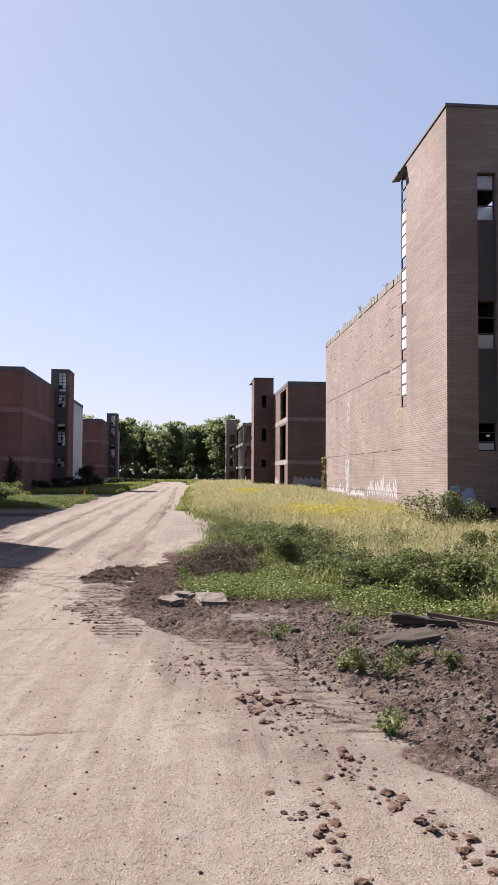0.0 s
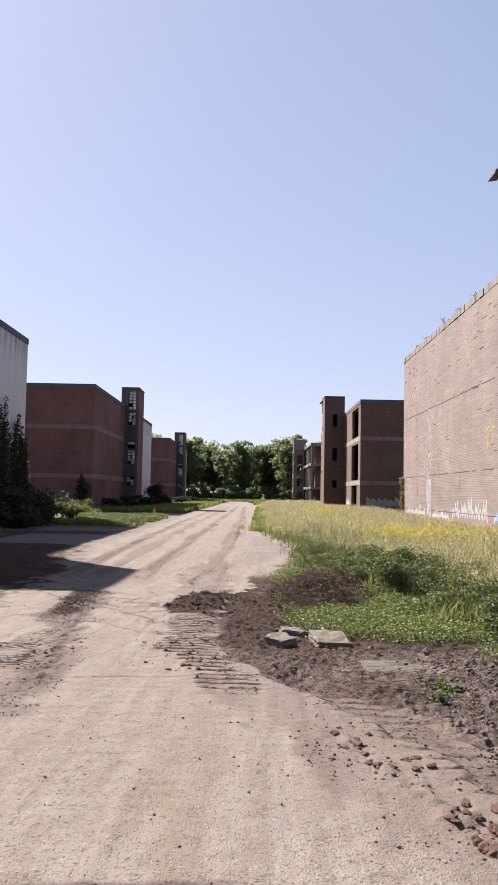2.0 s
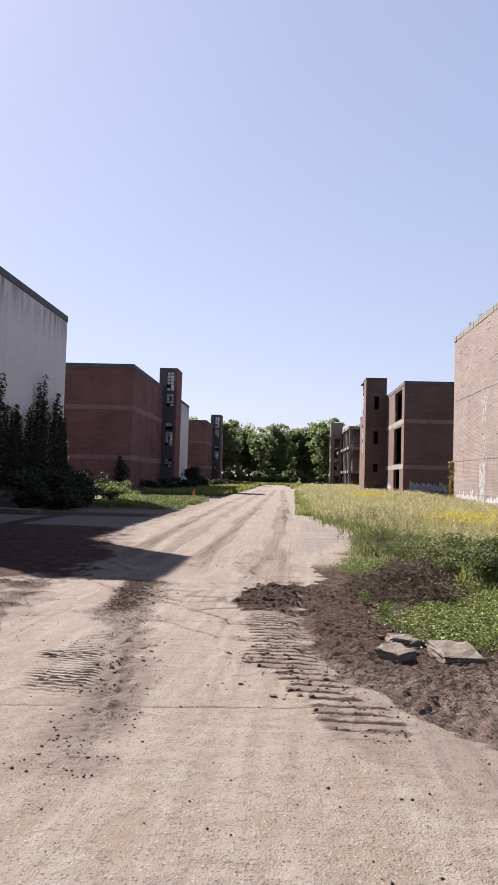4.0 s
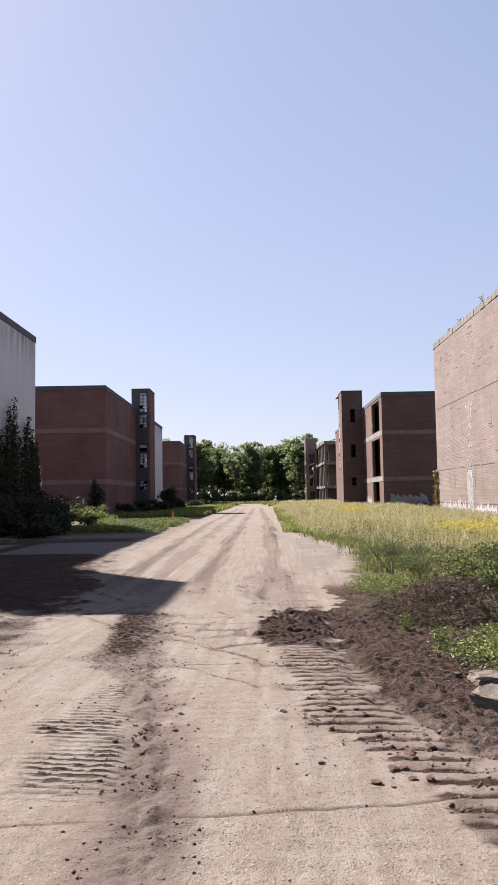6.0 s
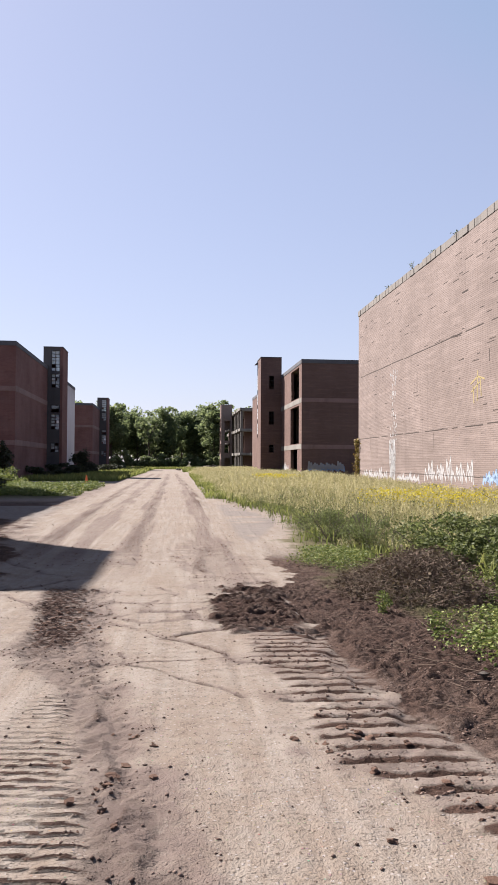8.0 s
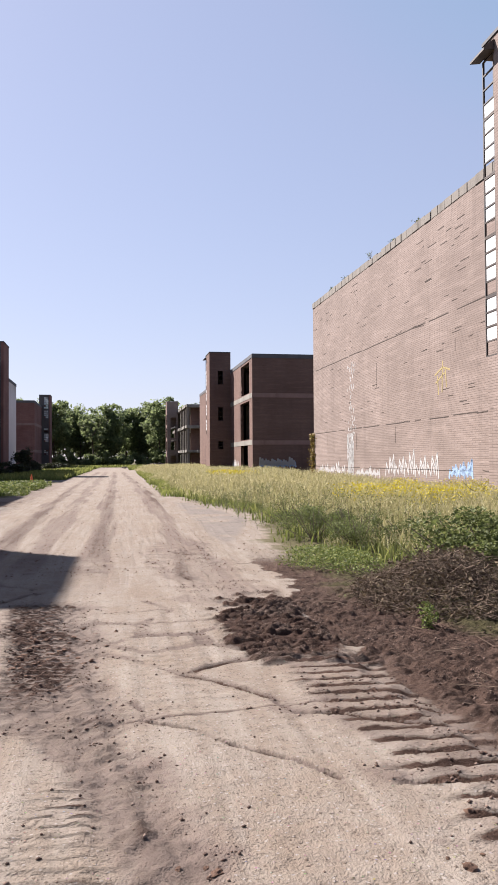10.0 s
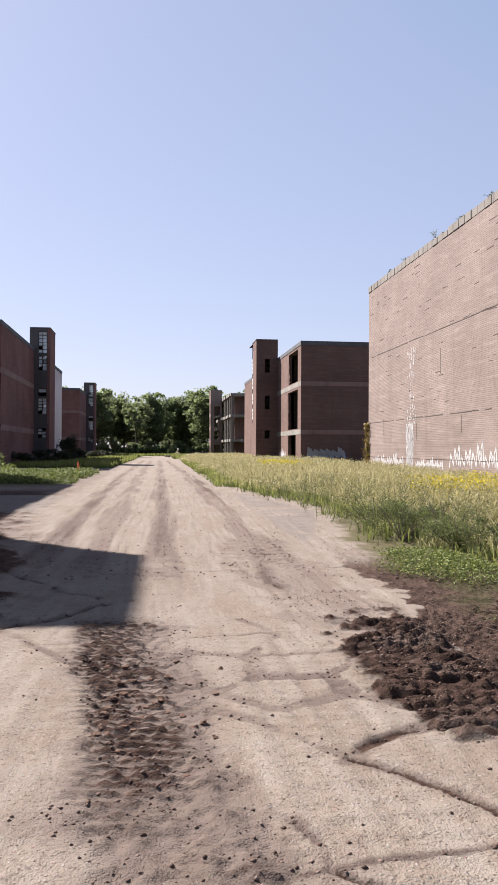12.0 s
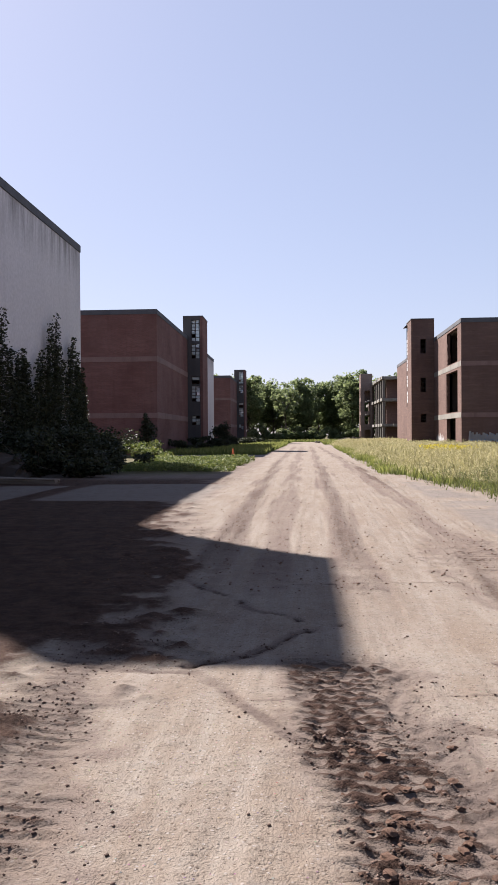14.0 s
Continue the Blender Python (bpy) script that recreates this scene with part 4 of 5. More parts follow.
px, py = px[keep], py[keep]
tagged(blades("green_grass", px, py, (0.14 + 0.3 * rng.rand(len(px))) * (0.5 + 0.8 * smooth_noise(px, py, 1.8, 24)), 0.009 + 0.0003 * py, 0.8, GREEN_GRASS, 33), "green grass along the foot of the meadow", "grass", kind="stuff")
# goldenrod in drifts
px, py = scatter(170000, 0, 13, 16, 110, 1.4)
drift = np.maximum(patch(px, py, 6.5, 31, 4.2, 6), np.maximum(patch(px, py, 5.4, 66, 2.6, 7), patch(px, py, 9.5, 36, 3, 5)))
keep = (px > meadow_edge(py) + 0.5) & (smooth_noise(px, py, 1.3, 26) * 0.8 + drift * 0.5 > 0.82)
px, py = px[keep], py[keep]
c = np.stack([px, py, height_at(px, py) + 0.5 + 0.6 * rng.rand(len(px))], -1)
tagged(leaves("goldenrod", c, 0.018 + 0.0005 * py, YELLOW, 34), "yellow goldenrod in drifts among the grass", "flowers", kind="stuff")
# low leafy weeds over the broken ground
px, py = scatter(240000, -0.6, 7, 9, 28)
lush = np.maximum(patch(px, py, 1.9, 13.0, 2.3, 2.6), np.maximum(patch(px, py, 4.2, 10.2, 2.2, 1.8), np.maximum(patch(px, py, 1.0, 22.0, 1.3, 2.4) * 0.65, patch(px, py, 3.4, 16.5, 2.6, 4.0) * 0.8)))
keep = (lush * 1.3 + smooth_noise(px, py, 0.7, 28) * 0.8 - 0.75 > rng.rand(len(px)) * 0.6)
px, py = px[keep], py[keep]
lush = lush[keep]
c = np.stack([px, py, height_at(px, py) + 0.03 + (0.1 + 0.3 * smooth_noise(px, py, 0.8, 29) * lush) * rng.rand(len(px))], -1)
tagged(leaves("low_weeds", c, 0.021, LEAF_LOW, 35, flat=0.35), "bright green low weeds over churned earth", "weeds", kind="stuff")
# taller leafy stems along the front of the meadow
n = 1500
px, py = scatter(n, -0.2, 8, 10, 42, 1.2)
keep = (px > meadow_edge(py) - 1.6 + 1.2 * rng.rand(n)) & (px < meadow_edge(py) + 3.5)
px, py = px[keep], py[keep]
th = (0.45 + 0.6 * rng.rand(len(px))) * (0.6 + 0.4 * ramp01(px - meadow_edge(py), -1, 1))
gz = height_at(px, py)
lean = rng.randn(len(px), 2) * 0.12
foot = np.stack([px, py, gz - 0.02], -1)
tip = np.stack([px + lean[:, 0], py + lean[:, 1], gz + th], -1)
tagged(sticks("weed_stems", foot, tip, 0.005, BARK), "thin upright weed stems before the meadow", "weeds", kind="stuff")
per = 46
f = rng.rand(len(px), per, 1) ** 0.7
c = (foot[:, None] * (1 - f) + tip[:, None] * f + rng.randn(len(px), per, 3) * np.array([0.085, 0.085, 0.03])).reshape(-1, 3)
tagged(leaves("weed_leaves", c, 0.024, LEAF_BUSH, 43, flat=0.6, slim=0.4), "green leaves of the tall weeds before the meadow", "weeds", kind="stuff")
# low weeds beside the left wall, out in the sun past its shadow
px, py = scatter(52000, -15.5, -8.2, 50.5, 68)
keep = (px < -8.6 + (smooth_noise(px, py, 1.2, 36) - 0.5)) & (smooth_noise(px, py, 0.9, 42) > 0.3)
px, py = px[keep], py[keep]
c = np.stack([px, py, height_at(px, py) + (0.1 + 0.5 * smooth_noise(px, py, 1.6, 37)) * rng.rand(len(px))], -1)
tagged(leaves("verge_weeds", c, 0.055, LEAF_LOW, 38, flat=0.5), "low green weeds on the verge between buildings", "weeds", kind="stuff")


def cloud(rg, n, centre, radii):
    v = rg.randn(n, 3)
    v /= np.linalg.norm(v, axis=1)[:, None]
    return np.array(centre) + v * rg.rand(n, 1) ** 0.4 * np.array(radii)


def shrub(x, y, wide, tall, mat, seed, label, leaf=0.05, count=2600, name="shrub", lumps=9):
    """Stems fanning from the foot, leaves in uneven lumps about them."""
    rg = np.random.RandomState(seed)
    t = thing(name, label, "shrub", pose(x, y, float(height_at(x, y)[0])))
    tips = np.stack([rg.randn(16) * wide * 0.38, rg.randn(16) * wide * 0.38, tall * (0.45 + 0.5 * rg.rand(16))], -1)
    sticks("stem", np.zeros((16, 3)) - [0, 0, 0.05], tips, 0.012 + 0.004 * tall, BARK, t)
    pts = []
    for k in range(lumps):
        f = tips[rg.randint(16)] * rg.uniform(0.35, 1.0)
        pts.append(cloud(rg, count // lumps, f, np.array([wide * 0.3, wide * 0.3, tall * 0.24]) * rg.uniform(0.6, 1.2)))
    p = np.concatenate(pts)
    p[:, 2] = np.abs(p[:, 2])
    leaves("foliage", p, leaf, mat, seed, t)
    return t


LBL = "dark green leafy shrub at the meadow's edge"
for i, (x, y, w, h, mat, n) in enumerate(((2.5, 18.4, 1.7, 1.15, LEAF_BUSH, 4800), (3.1, 17.5, 1.5, 1.1, LEAF_BUSH, 3200), (3.5, 19.6, 1.3, 1.1, LEAF_BUSH, 3000), (4.9, 10.7, 1.3, 0.85, LEAF_BUSH, 4200), (4.2, 12.4, 1.4, 0.8, LEAF_BUSH, 3600), (5.5, 9.6, 1.2, 0.8, LEAF_BUSH, 3600), (3.6, 14.6, 1.2, 0.8, LEAF_BUSH, 3000), (5.9, 11.8, 1.6, 1.0, LEAF_BUSH, 3200),
                                          (2.6, 27.0, 1.0, 0.7, LEAF_BUSH, 2000), (2.7, 24.6, 1.2, 0.6, LEAF_BUSH, 2000), (5.6, 16.4, 1.2, 1.25, LEAF_BUSH, 3000), (6.8, 15.0, 1.4, 1.1, LEAF_BUSH, 2600))):
    shrub(x, y, w, h, mat, 60 + i, LBL, 0.032, int(n * 2.2), lumps=16)
rd = random.Random(52)
for i in range(30):
    y = 12.5 + 16 * rd.random()
    x = float(meadow_edge(y)) + rd.uniform(-0.5, 1.9)
    shrub(x, y, rd.uniform(0.7, 1.3), rd.uniform(0.4, 0.9), rd.choice((LEAF_BUSH, LEAF_BUSH, LEAF_LOW)), 330 + i, LBL, 0.019, 2600)
for i, (x, y, w, h) in enumerate(((9.6, 26.4, 2.0, 2.1), (10.4, 25.8, 1.8, 1.5), (12.3, 25.0, 2.2, 2.6), (11.6, 24.0, 2.0, 1.6), (8.9, 28.8, 1.8, 1.5))):
    shrub(x, y, w, h, LEAF_BUSH, 75 + i, "ragged shrub against the brick stair tower", 0.05, 2200)
# hedge in the wall's shade, its leaf colour already darkened for it
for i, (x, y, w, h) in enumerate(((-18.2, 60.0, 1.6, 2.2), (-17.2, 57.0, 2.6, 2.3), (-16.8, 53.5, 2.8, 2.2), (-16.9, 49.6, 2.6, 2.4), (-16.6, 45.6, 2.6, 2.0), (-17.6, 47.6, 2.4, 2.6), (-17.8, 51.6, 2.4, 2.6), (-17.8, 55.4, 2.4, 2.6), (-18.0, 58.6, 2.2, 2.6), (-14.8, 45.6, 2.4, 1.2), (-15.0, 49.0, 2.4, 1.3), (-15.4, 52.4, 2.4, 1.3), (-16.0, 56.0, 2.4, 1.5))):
    shrub(x, y, w, h, LEAF_SHADED, 85 + i, "dense shaded shrub under the white factory wall", 0.1, 3400, lumps=18)
for i, (x, y, w, h) in enumerate(((-20.6, 76.5, 2.2, 2.2), (-24.2, 79.0, 2.4, 2.8), (-18.6, 74.5, 2.4, 1.7), (-17.0, 71.5, 2.0, 1.1))):
    shrub(x, y, w, h, LEAF_LOW, 100 + i, "sunlit yellow-green bush on the verge", 0.09, 2600, lumps=14)
# these take the same leaf with shade in its colour
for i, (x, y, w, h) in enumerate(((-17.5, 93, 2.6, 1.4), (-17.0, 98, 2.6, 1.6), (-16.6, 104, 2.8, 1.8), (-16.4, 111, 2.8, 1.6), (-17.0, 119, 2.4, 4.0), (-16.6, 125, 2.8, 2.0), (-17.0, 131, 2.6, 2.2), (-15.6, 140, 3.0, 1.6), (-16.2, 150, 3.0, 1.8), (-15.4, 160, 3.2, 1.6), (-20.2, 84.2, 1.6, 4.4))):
    shrub(x, y, w, h, LEAF_SHADED, 110 + i, "dark shrub along the shaded factory wall", 0.16, 1500, lumps=12)


def ivy(y0, y1, top, seed):
    """A tapering column of climbing ivy on the white wall."""
    rg = np.random.RandomState(seed)
    t = thing("climbing_ivy", "dark ivy climbing the white wall in a column", "climbing plant", pose(-19.02 - 0.015 * (y0 - 50), (y0 + y1) / 2, -0.15), "ivy columns on the white wall")
    half = (y1 - y0) / 2
    pts, tw = [], []
    for k in range(12):
        base, peak = rg.uniform(-half, half), top * rg.uniform(0.45, 0.97)
        if k == 0:
            base, peak = 0, top
        n = 520
        f = rg.rand(n) ** 0.9
        pts.append(np.stack([rg.rand(n) * 0.3 + 0.02, base * (1.25 - 0.35 * f) + rg.randn(n) * (0.34 - 0.26 * f) * (0.5 + half * 0.6), f * peak], -1))
        tw.append((np.array([0.05, base, 0]), np.array([0.08, base * 0.7, peak * 0.95])))
    sticks("stem", np.array([a for a, _ in tw]), np.array([b for _, b in tw]), 0.03, BARK, t)
    leaves("foliage", np.concatenate(pts), 0.085, LEAF_SHADED, seed, t)
    return t


for i, (y0, y1, top) in enumerate(((45.0, 48.6, 8.0), (48.2, 50.6, 6.4), (50.9, 53.4, 6.6), (53.0, 56.4, 9.0), (56.6, 59.3, 8.0), (58.9, 60.7, 6.3))):
    ivy(y0, y1, top, 130 + i)
t = thing("climbing_vine", "rust and green vine climbing the wall's corner", "climbing plant", pose(12.35, 66.9, -0.2))
rgv = np.random.RandomState(5)
f = rgv.rand(900)
leaves("foliage", np.stack([rgv.randn(900) * 0.12 - 0.15, rgv.randn(900) * 0.25, f * 4.0], -1), 0.1, LEAF_RUST, 5, t)
sticks("stem", np.array([[-0.1, 0, 0.0]]), np.array([[-0.1, 0.05, 3.8]]), 0.03, BARK, t)

# torn-up brushwood heaped beside the road
n = 7000
ang, dist = rng.rand(n) * math.tau, rng.rand(n) ** 0.6
bx, by = 1.25 + np.cos(ang) * dist * 1.25, 17.3 + np.sin(ang) * dist * 1.5
bz = height_at(bx, by) + rng.rand(n) ** 1.5 * 0.34 * (1.1 - dist) * (0.4 + 1.2 * smooth_noise(bx, by, 0.6, 45))
d = rng.randn(n, 3) * np.array([0.1, 0.08, 0.055])
p = np.stack([bx, by, bz], -1)
tagged(sticks("brushwood", p - d, p + d, 0.002 + 0.005 * rng.rand(n) ** 4, TWIG), "heap of torn-up dead brushwood on the mud", "brushwood", kind="stuff")
sel = rng.rand(n) < 0.8
tagged(leaves("dead_leaves", p[sel] + rng.randn(sel.sum(), 3) * 0.05, 0.03, DEAD, 44), "withered brown leaves over the brushwood", "leaves", kind="stuff")
n = 1300
bx, by = scatter(n, -0.5, 6, 5, 22)
keep = bx > right_edge(by) + 0.4
bx, by = bx[keep], by[keep]
d = rng.randn(len(bx), 3) * np.array([0.13, 0.09, 0.012])
p = np.stack([bx, by, height_at(bx, by) + 0.015], -1)
tagged(sticks("loose_twigs", p - d, p + d, 0.004, TWIG), "loose dead twigs strewn over the mud", "twigs", kind="stuff")


def tree(x, y, tall, spread, seed, leaf_mat, dense=1.0):
    rg = np.random.RandomState(seed)
    rd = random.Random(seed)
    t = thing("tree", "tall leafy deciduous tree closing off the road", "tree", pose(x, y, -0.2), "trees closing the road")
    bm = bmesh.new()
    limbs = []

    def limb(p, q, r0, r1):
        d = (q - p).normalized()
        a = d.orthogonal().normalized()
        b = d.cross(a)
        rings = [[bm.verts.new(c + (a * math.cos(k * math.tau / 6) + b * math.sin(k * math.tau / 6)) * r) for k in range(6)] for c, r in ((p, r0), (q, r1))]
        for k in range(6):
            bm.faces.new([rings[0][k], rings[0][(k + 1) % 6], rings[1][(k + 1) % 6], rings[1][k]])
    top = Vector((rd.uniform(-0.8, 0.8), rd.uniform(-0.5, 0.5), tall * 0.62))
    limb(Vector((0, 0, -0.2)), top, 0.32, 0.14)
    for k in range(16):
        f = 0.08 + 0.92 * (k + rd.random()) / 16
        p = top * f
        a = rd.uniform(0, math.tau)
        reach = spread * rd.uniform(0.45, 1.0) * (1.1 - 0.45 * f)
        q = p + Vector((math.cos(a) * reach, math.sin(a) * reach, tall * rd.uniform(0.04, 0.32)))
        limb(p, q, 0.12, 0.03)
        limbs.append((p, q))
    part("trunk", bm, BARK, t)
    pts = []
    for k in range(int(120 * dense)):
        p, q = rd.choice(limbs)
        c = p.lerp(q, rd.uniform(0.3, 1.15)) + Vector((rd.gauss(0, 0.9), rd.gauss(0, 0.9), rd.gauss(0, 0.9)))
        if k % 2:
            u = Vector((rd.gauss(0, 1), rd.gauss(0, 1), rd.gauss(0.25, 1))).normalized() * rd.uniform(0.6, 1.0)
            c = Vector((u.x * spread, u.y * spread, tall * (0.6 + 0.36 * u.z)))
        r = rd.uniform(0.6, 1.7)
        pts.append(cloud(rg, 42, (c.x, c.y, max(0.5, c.z)), (r * 1.15, r * 1.15, r * 0.8)))
    leaves("crown", np.concatenate(pts), 0.38, leaf_mat, seed, t, 0.7)
    return t


rd = random.Random(3)
for i, x in enumerate(np.arange(-42, 36, 3.3)):
    bare = i in (9,)
    tree(x + rd.uniform(-1.2, 1.2), rd.uniform(232, 250), rd.uniform(16, 22) + (2 if bare else 0), rd.uniform(4, 5.6), 140 + i, LEAF_TREE, 0.45 if bare else 1.0)
for i, x in enumerate(np.arange(-48, 44, 6.5)):
    tree(x + rd.uniform(-2, 2), rd.uniform(256, 268), rd.uniform(16, 20), 5.8, 180 + i, LEAF_TREE)
for i, x in enumerate(np.arange(-22, 14, 2.6)):
    shrub(x, rd.uniform(226, 233), 3.6, rd.uniform(2.2, 4.5), LEAF_TREE, 200 + i, "undergrowth shrub below the trees", 0.3, 2200)
px, py = scatter(16000, -24, 14, 150, 230)
keep = (px < -9.0) | (px > -1.8) | (py > 205)
px, py = px[keep], py[keep]
tagged(blades("far_grass", px, py, 0.3 + 0.5 * rng.rand(len(px)), 0.07, 0.7, GREEN_GRASS, 39), "rough grass at the road's far end", "grass", kind="stuff")
px, py = scatter(14000, -19, -8.6, 84, 150)
tagged(blades("left_verge_grass", px, py, 0.2 + 0.5 * rng.rand(len(px)), 0.05, 0.7, GREEN_GRASS, 41), "rough grass along the left factories", "grass", kind="stuff")


# ---- loose things ----
CLOD = plain_material("mud_clod", (0.107, 0.0627, 0.0454), (0.162, 0.0989, 0.0729), 14.0, 0.95, 0.8, 0.0, 0.15, 0.01)
CRUMB = leaf_material("mud_crumb", (0.085, 0.053, 0.041), (0.185, 0.132, 0.107), 0.95, 0.0)
STONE = plain_material("rubble_stone", (0.114, 0.098, 0.0839), (0.0729, 0.0613, 0.0522), 9.0, 0.9, 0.6, 0.0, 0.2, 0.01)
TIMBER = plain_material("rotten_timber", (0.0729, 0.0545, 0.0432), (0.0408, 0.0318, 0.0249), 8.0, 0.95, 0.7)


def lump_mesh(name, mat, seed, rough=0.35, flat=0.6, detail=2):
    rd = random.Random(seed)
    bm = bmesh.new()
    bmesh.ops.create_icosphere(bm, subdivisions=detail, radius=1.0)
    off = Vector((rd.uniform(-9, 9), rd.uniform(-9, 9), rd.uniform(-9, 9)))
    for v in bm.verts:
        k = 1 + rough * (noise.noise(v.co * 1.1 + off) + 0.7 * noise.noise(v.co * 2.9 + off))
        v.co = Vector((v.co.x * k, v.co.y * k, v.co.z * k * flat))
    me = bpy.data.meshes.new(name)
    bm.to_mesh(me)
    bm.free()
    me.materials.append(mat)
    return me


clods = [lump_mesh("mud_clod", CLOD, s, 0.75, 0.55) for s in range(8)]
rocks = [lump_mesh("stone", STONE, 20 + s, 0.8, 0.65, 1) for s in range(4)]
rd = random.Random(17)


def drop(name, me, x, y, size, label, category, group, sink=0.3):
    ob = new(name, me)
    ob.matrix_basis = pose(x, y, float(height_at(x, y)[0]) + size * (0.5 - sink), rd.uniform(-15, 15), rd.uniform(-15, 15), rd.uniform(0, 360)) @ Matrix.Diagonal((size * rd.uniform(0.8, 1.4), size, size * rd.uniform(0.7, 1.1), 1))
    return tagged(ob, label, category, group)


# a broken line of clods flung from the tracks
for cx, cy, k, spread, big in ((0.54, 6.5, 5, 0.16, 0.05), (0.8, 5.85, 7, 0.16, 0.055), (1.08, 5.05, 12, 0.16, 0.075), (1.23, 4.36, 4, 0.08, 0.05), (1.48, 3.6, 7, 0.12, 0.05), (1.68, 3.0, 7, 0.11, 0.055),
                           (1.86, 2.6, 8, 0.14, 0.045), (1.12, 2.95, 6, 0.14, 0.035), (1.2, 2.45, 7, 0.14, 0.05), (-0.85, 9.6, 9, 0.25, 0.05), (-1.3, 10.7, 8, 0.3, 0.05), (-3.6, 15.4, 30, 0.4, 0.04), (-2.75, 10.3, 8, 0.3, 0.035)):
    for _ in range(int(k * 3.2)):
        drop("mud_clod", rd.choice(clods), cx + rd.gauss(0, spread * 0.6), cy + rd.gauss(0, spread * 1.5), big * (0.15 + 0.6 * rd.random() ** 1.8), "dark brown clod of dried mud on the road", "clod", "mud clods on the road")
for _ in range(70):
    x, y = rd.uniform(1.2, 6.5), rd.uniform(4.2, 10.5)
    if x > right_edge(y) + 0.5:
        drop("stone", rd.choice(rocks), x, y, rd.uniform(0.02, 0.055), "grey rubble stone lying in churned mud", "stone", "rubble stones in the mud")
for x, y, s in ((1.3, 10.9, 0.07), (1.9, 10.3, 0.07), (0.35, 11.3, 0.07), (0.1, 12.2, 0.05), (1.75, 12.0, 0.06), (0.9, 13.1, 0.05)):
    drop("stone", rocks[0], x, y, s, "grey rubble stone lying in churned mud", "stone", "rubble stones in the mud")

# crumbled mud past counting, thick where the ground is churned
octa = np.array([(1, 0, 0), (0.2, 0.9, 0.1), (-0.9, 0.1, 0), (-0.1, -1, 0.1), (0.1, 0.1, 0.7), (0, 0, -0.6)])
tri = np.array([(0, 1, 4), (1, 2, 4), (2, 3, 4), (3, 0, 4), (1, 0, 5), (2, 1, 5), (3, 2, 5), (0, 3, 5)])


def turned(n):
    a, R = rng.rand(n) * math.tau, np.zeros((n, 3, 3))
    R[:, 0, 0], R[:, 0, 1], R[:, 1, 0], R[:, 1, 1], R[:, 2, 2] = np.cos(a), -np.sin(a), np.sin(a), np.cos(a), 1
    return R


n = 330000
cxs, cys = scatter(n, -6.4, 2.4, 2.2, 20, 0.9)
_, on_mud, on_veg, on_pad, on_silt, _ = surface(cxs, cys)
keep = rng.rand(n) < np.clip(on_mud * 0.5 + on_silt * 0.4, 0, 0.75) * (1 - on_veg) * ramp01(smooth_noise(cxs, cys, 0.35, 46), 0.2, 0.7) + 0.002
cxs, cys = cxs[keep], cys[keep]
n = len(cxs)
size = (0.0025 + 0.014 * rng.rand(n) ** 5)[:, None, None]
V = (octa[None] * (0.6 + 0.8 * rng.rand(n, 6, 1))) @ turned(n) * size
V = V + np.stack([cxs, cys, height_at(cxs, cys) + size[:, 0, 0] * 0.15], -1)[:, None]
F = (np.arange(n)[:, None, None] * 6 + tri[None]).reshape(-1, 3)
tagged(arrays("crumbled_mud", V.reshape(-1, 3), F, CRUMB), "crumbled clods of mud churned up by tracks", "mud", kind="stuff")
# grit and crumbs past counting
n = 42000
cxs, cys = scatter(n, -6.5, 6.5, 1.8, 24, 1.3)
on_mud = surface(cxs, cys)[1]
keep = rng.rand(n) < 0.16 + on_mud * 0.6
cxs, cys = cxs[keep], cys[keep]
n = len(cxs)
size = (0.0025 + 0.012 * rng.rand(n) ** 5)[:, None, None]
V = (octa[None] * (0.7 + 0.6 * rng.rand(n, 6, 1))) @ turned(n) * size
V = V + np.stack([cxs, cys, height_at(cxs, cys) + size[:, 0, 0] * 0.3], -1)[:, None]
F = (np.arange(n)[:, None, None] * 6 + tri[None]).reshape(-1, 3)
tagged(arrays("road_crumbs", V.reshape(-1, 3), F, CRUMB), "crumbs of mud and grit strewn over the road", "gravel", kind="stuff")
n = 26000
cxs, cys = scatter(n, -8, 0.5, 21, 58, 1.2)
_, on_mud, on_veg, on_pad, on_silt = surface(cxs, cys)[:5]
keep = (rng.rand(n) < 0.12 + 0.5 * on_silt + on_mud * 0.4) & (on_veg < 0.3) & (on_pad < 0.3)
cxs, cys = cxs[keep], cys[keep]
n = len(cxs)
size = (0.006 + 0.016 * rng.rand(n) ** 4)[:, None, None]
V = (octa[None] * (0.7 + 0.6 * rng.rand(n, 6, 1))) * size + np.stack([cxs, cys, height_at(cxs, cys) + size[:, 0, 0] * 0.3], -1)[:, None]
F = (np.arange(n)[:, None, None] * 6 + tri[None]).reshape(-1, 3)
tagged(arrays("far_road_crumbs", V.reshape(-1, 3), F, CLOD), "crumbs of dried mud along the wheel ruts", "gravel", kind="stuff")
n = 5000
cxs, cys = scatter(n, 1.4, 7, 3.0, 10)
keep = cxs > right_edge(cys) + 0.3
cxs, cys = cxs[keep], cys[keep]
n = len(cxs)
size = (0.008 + 0.03 * rng.rand(n) ** 2.5)[:, None, None]
V = (octa[None] * (0.7 + 0.6 * rng.rand(n, 6, 1))) * size + np.stack([cxs, cys, height_at(cxs, cys) + size[:, 0, 0] * 0.3], -1)[:, None]
F = (np.arange(n)[:, None, None] * 6 + tri[None]).reshape(-1, 3)
tagged(arrays("gravel", V.reshape(-1, 3), F, STONE), "grey gravel spread through the mud", "gravel", kind="stuff")


